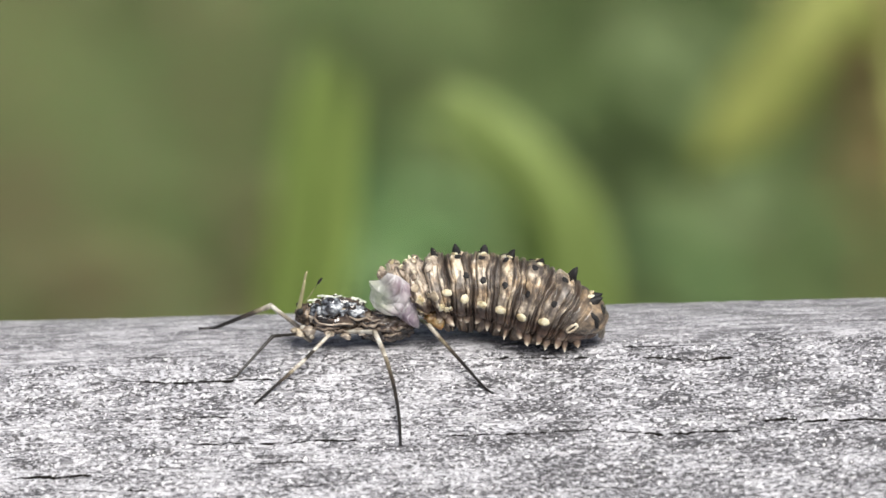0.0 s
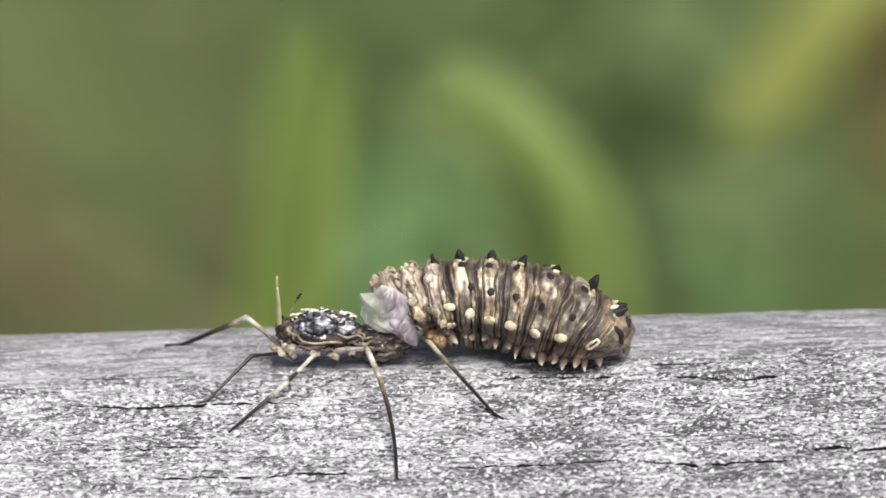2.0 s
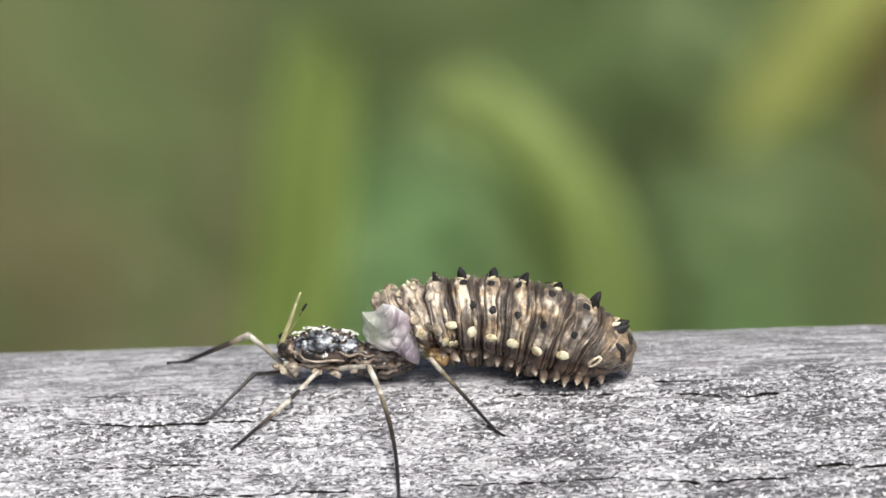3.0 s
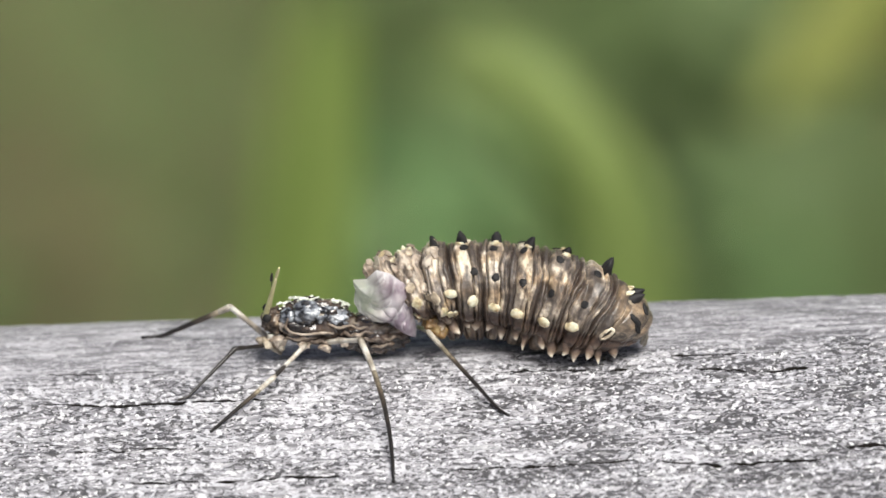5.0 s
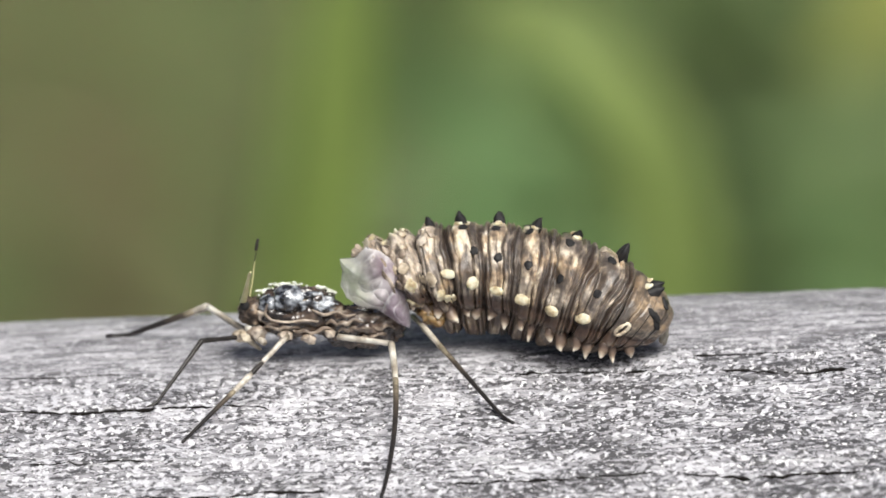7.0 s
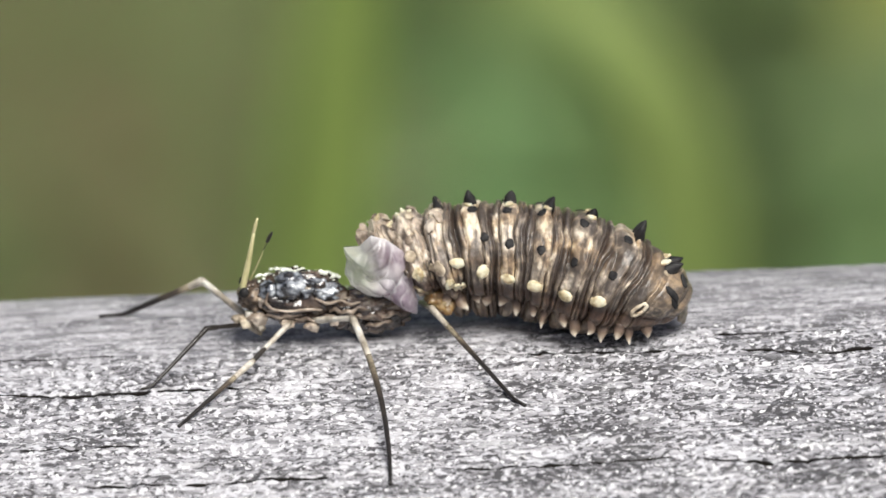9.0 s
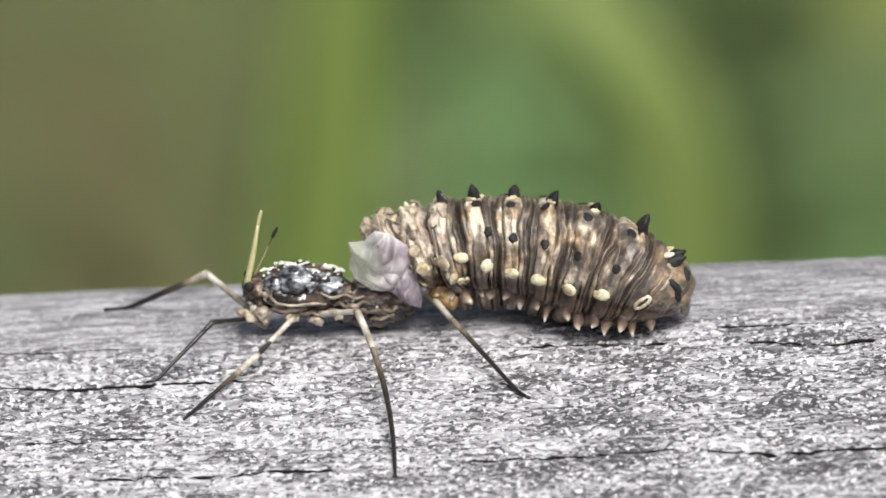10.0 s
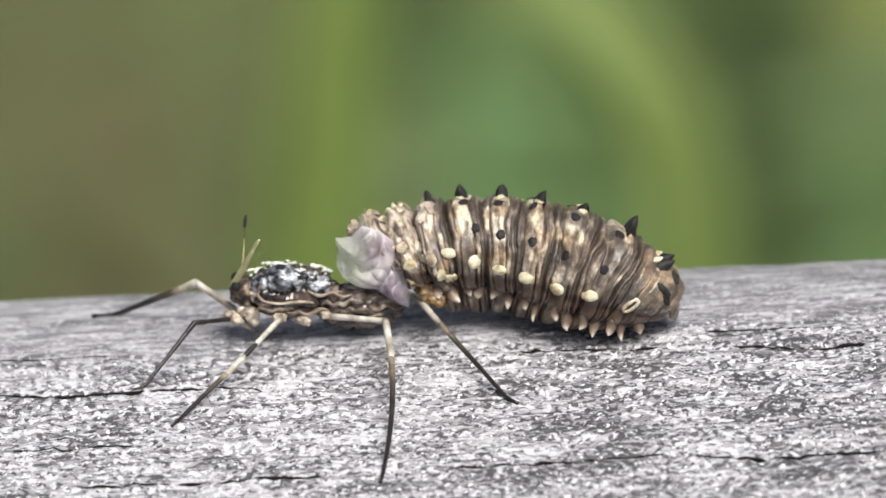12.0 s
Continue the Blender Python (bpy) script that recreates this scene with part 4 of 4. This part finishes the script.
# ---------------------------------------------------------------- plants behind the rail
def blade_strip(points, widths, face=(0, -1, 0), thick=0.35, steps=8, fold=0.22):
    """A long leaf with a keel and some thickness through the points, in mm."""
    p = np.asarray(points, float)
    n = len(p)
    s = np.linspace(0, n - 1, (n - 1) * steps + 1)
    q = np.stack([np.interp(s, range(n), p[:, k]) for k in range(3)], 1)
    for _ in range(6):
        q[1:-1] = 0.25 * q[:-2] + 0.5 * q[1:-1] + 0.25 * q[2:]
    w = np.interp(s, range(n), widths)
    verts = []
    for i in range(len(q)):
        d = q[min(i + 1, len(q) - 1)] - q[max(i - 1, 0)]
        d /= np.linalg.norm(d)
        side = np.cross(d, np.asarray(face, float))
        side /= np.linalg.norm(side)
        out = np.cross(side, d)
        for a, b in ((-1, 0), (-0.5, -fold * 0.6), (0, -fold), (0.5, -fold * 0.6), (1, 0), (0.5, -fold * 0.6 + thick / max(w[i], 0.1)), (0, -fold + 1.6 * thick / max(w[i], 0.1)), (-0.5, -fold * 0.6 + thick / max(w[i], 0.1))):
            verts.append(q[i] + side * a * w[i] / 2 + out * b * w[i] / 2)
    faces = grid_faces(len(q), 8, True)
    faces += [tuple(range(8))[::-1], tuple(range((len(q) - 1) * 8, len(q) * 8))]
    return verts, faces


def ground():
    n = 90
    xs = np.concatenate([-np.geomspace(400000, 1500, 20), np.linspace(-1400, 1400, n), np.geomspace(1500, 400000, 20)])
    ys = np.concatenate([-np.geomspace(400000, 1500, 20), np.linspace(-1400, 2800, n), np.geomspace(2900, 400000, 20)])
    gx, gy = np.meshgrid(xs, ys, indexing="ij")
    gz = -905 + 40 * (vnoise(gx / 300 + 50, gy / 300 + 50, 21) - 0.5)
    v = list(np.stack([gx, gy, gz], -1).reshape(-1, 3))
    f = [q[::-1] for q in grid_faces(*gx.shape)]
    ob = new("ground", mesh_of("ground", np.asarray(v) * MM, f, SOIL))
    tagged(ob, "rough grassy soil below the fence", "ground", kind="structure")


ground()


def grass(name, label, leaves, mat, base, seed):
    """A tuft of slender blades that lean the same way, one behind the other."""
    root = thing(name, base, label, "plant", "tall grass tufts")
    rs = random.Random(seed)
    for pts, widths, face in leaves:
        for n in range(9):
            back = rs.uniform(-0.05, 0.13)
            aside, short = 3.2 * (n / 8 - 0.5) + rs.uniform(-0.2, 0.2), 2.2 * abs(n / 4 - 1)
            spray = [(x + (x - 16) * back + aside, y + 843 * back, z + (z - 338) * back - (short if z > -900 else 0)) for x, y, z in pts]
            spray[0] = (spray[0][0], spray[0][1], -905)
            part("blade", blade_strip(spray, [0.36 * w for w in widths], face), mat, root)
    return root


grass("tall_grass", "tall bright green grass blade behind the rail", [
    ([(-6, 224, -905), (-3.5, 222, -380), (-0.7, 220, -133.4), (0.5, 220, -114.1), (1.5, 220, -109.1), (2.2, 220, -104.6), (2.7, 220, -100.7), (3.1, 220, -98.1), (3.4, 220, -96.4), (3.6, 220.4, -94.4)], [2.2, 3.4, 4.7, 4.7, 4.7, 4.5, 3.7, 2.6, 1.5, 0.3], (0.1, -1, 0.2))], BLADE, (-6, 224, -905), 5)
grass("tall_grass", "tall yellow-green grass blade arching over behind the rail", [
    ([(13, 224, -905), (14.5, 222, -380), (17.0, 220.4, -133.3), (17.8, 220, -115.0), (17.9, 220, -110.8), (17.5, 220, -106.7), (16.6, 220, -104.0), (15.0, 220, -101.6), (13.2, 220, -99.7), (11.7, 220, -98.5), (10.0, 220, -97.6)], [2.2, 2.8, 4.3, 4.8, 5.2, 5.4, 5.2, 4.5, 3.4, 2.0, 0.3], (0.1, -1, 0.35))], ARCH, (13, 224, -905), 6)
droopy = thing("yellowing_plant", (54, 340, -905), "yellow-green drooping leaf on a tall stalk", "plant")
part("stalk", tube([(54, 340, -905), (52, 339, -560), (46, 337, -240), (40.3, 334, -155)], [1.0, 0.95, 0.85, 0.6], 8, 6), YELLOW, droopy)
part("leaf", blade_strip([(40.3, 334, -155.0), (36.7, 331, -148.8), (33.9, 330, -152.3), (31.1, 330, -156.5), (29.2, 330, -158.5), (26.6, 330, -161.3)], [1.8, 3.7, 5.1, 5.5, 4.4, 0.4], (0.1, -1, 0.3)), YELLOW, droopy)


def broad_leaf(length, width, seed):
    """A bent oval leaf along x from the origin, with a midrib fold."""
    rs = random.Random(seed)
    n = 9
    verts, faces = [], []
    droop = rs.uniform(0.1, 0.4)
    for i in range(n):
        s = i / (n - 1)
        w = width * (math.sin(math.pi * min(1, s * 0.93 + 0.04)) ** 0.8)
        for a, b in ((-1, 0.18), (-0.5, 0.05), (0, 0), (0.5, 0.05), (1, 0.18)):
            verts.append((s * length, a * w / 2, b * w / 2 - droop * length * s * s))
    top = grid_faces(n, 5)
    low = [(x, y, z - 0.012 * length) for x, y, z in verts]
    faces = top + [tuple(len(verts) + i for i in f[::-1]) for f in top]
    rim = [i * 5 for i in range(n)] + [(n - 1) * 5 + k for k in range(1, 5)] + [i * 5 + 4 for i in range(n - 2, -1, -1)] + [3, 2, 1]
    for a, b in zip(rim, rim[1:] + rim[:1]):
        faces.append((b, a, a + len(verts), b + len(verts)))
    return verts + low, faces


def placed(vf, at, turn):
    m = Matrix.Translation(at) @ Euler([radians(a) for a in turn]).to_matrix().to_4x4()
    return [tuple(m @ Vector(v)) for v in vf[0]], vf[1]


def leafy_plant(name, label, base, top, mat, leaves, size, seed, spread):
    """A stalk with leaves round its upper part."""
    root = thing(name, base, label, "plant", name.replace("_", " ") + "s behind the rail")
    b, t = np.asarray(base, float), np.asarray(top, float)
    mid = (b + t) / 2 + np.array([6, 4, 0])
    part("stalk", tube([b, mid, t], [1.4, 1.2, 0.6], 8, 6), mat, root)
    rs = random.Random(seed)
    for n in range(leaves):
        s = 1 - spread * rs.random()
        p = b + (t - b) * s
        part("leaf", placed(broad_leaf(size * rs.uniform(0.7, 1.2), size * rs.uniform(0.4, 0.6), seed + n), p, (rs.uniform(-30, 30), rs.uniform(-25, 35), rs.uniform(0, 360))), mat, root)
    return root


leafy_plant("nettle", "bluish green broad-leaved plant behind the rail", (8, 488, -905), (6.3, 480, -236.6), TEAL, 26, 9, 3, 0.03)
leafy_plant("nettle", "bluish green broad-leaved plant behind the rail", (32, 528, -905), (30.1, 520, -265.5), TEAL, 20, 10, 13, 0.08)
leafy_plant("nettle", "dark green broad-leaved plant behind the rail", (26, 486, -905), (24.7, 480, -225.4), SHADY, 26, 9, 23, 0.05)
leafy_plant("withered_plant", "brown withered plant among the green", (-23, 608, -905), (-21.4, 600, -304.9), DEAD, 24, 8.5, 5, 0.08)
leafy_plant("withered_plant", "orange-brown withered plant among the green", (47, 608, -905), (44.4, 600, -284), RUSTY, 26, 10, 8, 0.025)
leafy_plant("withered_plant", "brown withered plant among the green", (-11, 728, -905), (-9.7, 720, -341.7), DEAD, 17, 10, 15, 0.10)
leafy_plant("withered_plant", "brown withered plant among the green", (-26, 688, -905), (-24.9, 680, -351), DEAD, 22, 8.5, 9, 0.04)


def small_leaf(length, width):
    """A small folded leaf with some thickness, along x."""
    top = [(0, 0, 0), (0.35 * length, -width / 2, 0.12 * width), (0.35 * length, 0, 0), (0.35 * length, width / 2, 0.12 * width),
           (0.72 * length, -0.42 * width, 0.05 * width), (0.72 * length, 0, -0.06 * length), (0.72 * length, 0.42 * width, 0.05 * width), (length, 0, -0.16 * length)]
    low = [(x, y, z - 0.02 * length) for x, y, z in top]
    f = [(0, 1, 2), (0, 2, 3), (1, 4, 5, 2), (2, 5, 6, 3), (4, 7, 5), (5, 7, 6)]
    rim = [0, 1, 4, 7, 6, 3]
    g = f + [tuple(8 + i for i in q[::-1]) for q in f] + [(p, q, q + 8, p + 8) for p, q in zip(rim[1:] + rim[:1], rim)]
    return top + low, g


def undergrowth():
    """A low carpet of leaves on the ground, finer in the middle."""
    ra = np.random.RandomState(11)
    n, fine = 34000, 24000
    small = np.arange(n) < fine
    x = np.where(small, -240 + 520 * ra.rand(n), -2600 + 5200 * ra.rand(n))
    y = np.where(small, 1250 + 1000 * ra.rand(n), -1600 + 5200 * ra.rand(n))
    inside = ~small & (x > -240) & (x < 280) & (y > 1200) & (y < 2300)
    x = np.where(inside, x + 700, x)
    z = -897 + 50 * ra.rand(n) ** 1.3 + 14 * np.sin(x / 45 + y / 150)
    size = np.where(small, 7 + 9 * ra.rand(n), 40 + 45 * ra.rand(n))
    wide = size * (0.4 + 0.25 * ra.rand(n))
    shape, tris = small_leaf(1.0, 1.0)
    p = np.asarray(shape)[None] * np.stack([size, wide, size * 0.6], 1)[:, None]
    turn = np.array([np.array(Euler(a).to_matrix()) for a in np.stack([0.45 * (2 * ra.rand(n) - 1), 0.5 * (2 * ra.rand(n) - 1), 2 * math.pi * ra.rand(n)], 1)])
    p = np.einsum("nij,nkj->nki", turn, p) + np.stack([x, y, z], 1)[:, None]
    k = len(shape)
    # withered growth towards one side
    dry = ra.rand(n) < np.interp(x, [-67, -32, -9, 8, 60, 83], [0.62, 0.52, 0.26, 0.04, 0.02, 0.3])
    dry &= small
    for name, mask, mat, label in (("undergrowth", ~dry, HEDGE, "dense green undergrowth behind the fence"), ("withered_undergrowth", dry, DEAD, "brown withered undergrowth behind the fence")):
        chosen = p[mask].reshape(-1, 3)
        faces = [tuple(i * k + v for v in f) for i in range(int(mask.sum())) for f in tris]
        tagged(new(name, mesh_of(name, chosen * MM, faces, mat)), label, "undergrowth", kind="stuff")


undergrowth()

# the lens is focused on the nearer foreleg
cam.data.dof.use_dof = True
cam.data.dof.focus_object = legs[2].leg
cam.data.dof.aperture_fstop = 74.0


# ---------------------------------------------------------------- motion of the animals
# how hard the larva tugs, 0 to 1
TUG = [(0, 0.30), (0.5, 0.22), (1, 0.16), (1.5, 0.10), (2, 0.0), (2.5, -0.08), (3, -0.08), (3.2, -0.08), (4.0, -0.02), (4.8, 0.06), (5, 0.02), (5.5, 0.0),
       (6, -0.05), (6.3, 0.0), (6.5, 0.18), (6.7, 0.55), (6.8, 0.8), (7, 0.97), (7.2, 0.85), (7.8, 0.45), (8.4, 0.22), (8.8, 0.18), (9, 0.1), (9.5, 0.02), (10, 0.0), (10.5, 0.0),
       (11, 0.12), (11.2, 0.4), (11.4, 0.68), (11.5, 0.75), (11.7, 0.72), (12, 0.65)]
# how far the hind leg's knee has swung back
SWING = [(0, 0), (6.2, 0), (6.35, 0.12), (6.5, 0.35), (6.7, 0.7), (6.8, 0.85), (7.0, 1.0), (7.2, 0.92), (7.8, 0.4), (8.4, 0.05), (8.8, 0), (10.8, 0), (11.0, 0.12), (11.2, 0.6), (11.4, 0.75), (11.6, 0.92), (12, 0.9)]
# the antennae's lean: seconds, mm to the side, mm upwards as seen
NEAR_FEELER = [
    (0, .47, 1.4), (0.5, .5, 1.45), (1.0, .33, 1.5), (1.5, -.52, 1.65), (2.0, -0.02, 1.75), (2.5, .32, 1.75), (3, .9, 1.83), (4, 0.75, 1.65), (5, .63, 1.5), (5.5, .62, 1.65), (6, .5, 1.5),
    (6.5, .9, 1.2), (6.8, .5, 0.6), (7, .35, 0.3), (7.2, .4, 0.5), (8, .5, 1.4), (8.8, .6, 1.95), (9.5, .66, 2.04), (10, .6, 2.1), (10.5, .85, 2.3), (11, .9, 1.75), (11.5, .95, 1.2), (12, .93, .83)]
FAR_FEELER = [
    (0, .94, 1.16), (1.5, .88, 1.07), (2.5, .6, 1.06), (3, .9, 1.4), (4, .5, 1.35), (5, .1, 1.33), (5.5, .58, 1.24), (6.5, .87, 1.26), (7, .4, 1.95), (8, .6, 1.8), (9.5, .9, 1.54),
    (10.5, .8, 1.6), (12, .28, 1.98)]


def value(rows, t):
    return float(np.interp(t, [r[0] for r in rows], [r[1] for r in rows]))


def rocked(p, tug, deg, lift, pivot):
    """The pose of a part resting at p when it rocks about a line along the rail through the pivot."""
    m = pose(0, 0, lift * tug * MM) @ Matrix.Translation(Vector((0, *pivot)) * MM) @ pose(0, 0, 0, -deg * tug) @ Matrix.Translation(-Vector((0, *pivot)) * MM)
    return m @ Matrix.Translation(Vector(p) * MM)


def motions():
    # the larva's front rolls up towards its far side while it tugs, its tail stays put
    base = Matrix.Translation(-Vector((12.5, 2.6, 0.0)) * MM)
    for k, seg in enumerate(SEGMENTS):
        c = ring_at(k)[:3]
        amount = float(np.interp(k, [0, 3, 5, 7, 9, 11], [1.0, 1.0, 0.85, 0.5, 0.15, 0.0]))
        walk(seg, [(t, base @ rocked(c, v * amount, 9.0, 0.10, (4.1, 1.6))) for t, v in TUG])
    # the aphid's body is rocked with it
    home = Matrix.Translation(-Vector(APHID_BASE) * MM)
    at = Vector((5.0, 3.0, 1.45))
    walk(aphid_body, [(t, home @ rocked(at, v, 12.0, -0.14, (4.4, 0.6))) for t, v in TUG])
    for (ob, p, long), rows in zip(feelers, (NEAR_FEELER, FAR_FEELER)):
        out = []
        for t, a, b in rows:
            b = b + (0.30 if long > 2.3 else 0.0)
            c = -math.sqrt(max(0.02, long**2 - a * a - b * b))
            s, k = math.sin(radians(27.5)), math.cos(radians(27.5))
            way = Vector((a, b * s + c * k, b * k - c * s))
            out.append((t, Matrix.Translation((Vector(p) - at) * MM) @ turn_between((0, 0, 1), way)))
        walk(ob, out)
    knees = [(0.05, 0, -0.18), (-0.3, 0, 0.3), (-0.1, 0, 0.2), (0, 0, 0), (0.0, 0, 0.1)]
    for n, leg in enumerate(legs):
        moves = []
        for t in sorted({t for t, _ in TUG} | {t for t, _ in SWING}):
            v = value(TUG, t)
            dk = Vector(knees[n]) * v
            dh = Vector((0, 0, 0.35)) * v
            if n == 3:
                dk = dk + Vector((1.5, 1.0, -0.2)) * value(SWING, t)
            moves.append((t, dk, dh))
        a, b = leg.rows(moves)
        walk(leg.leg, a)
        walk(leg.femur, b)


motions()
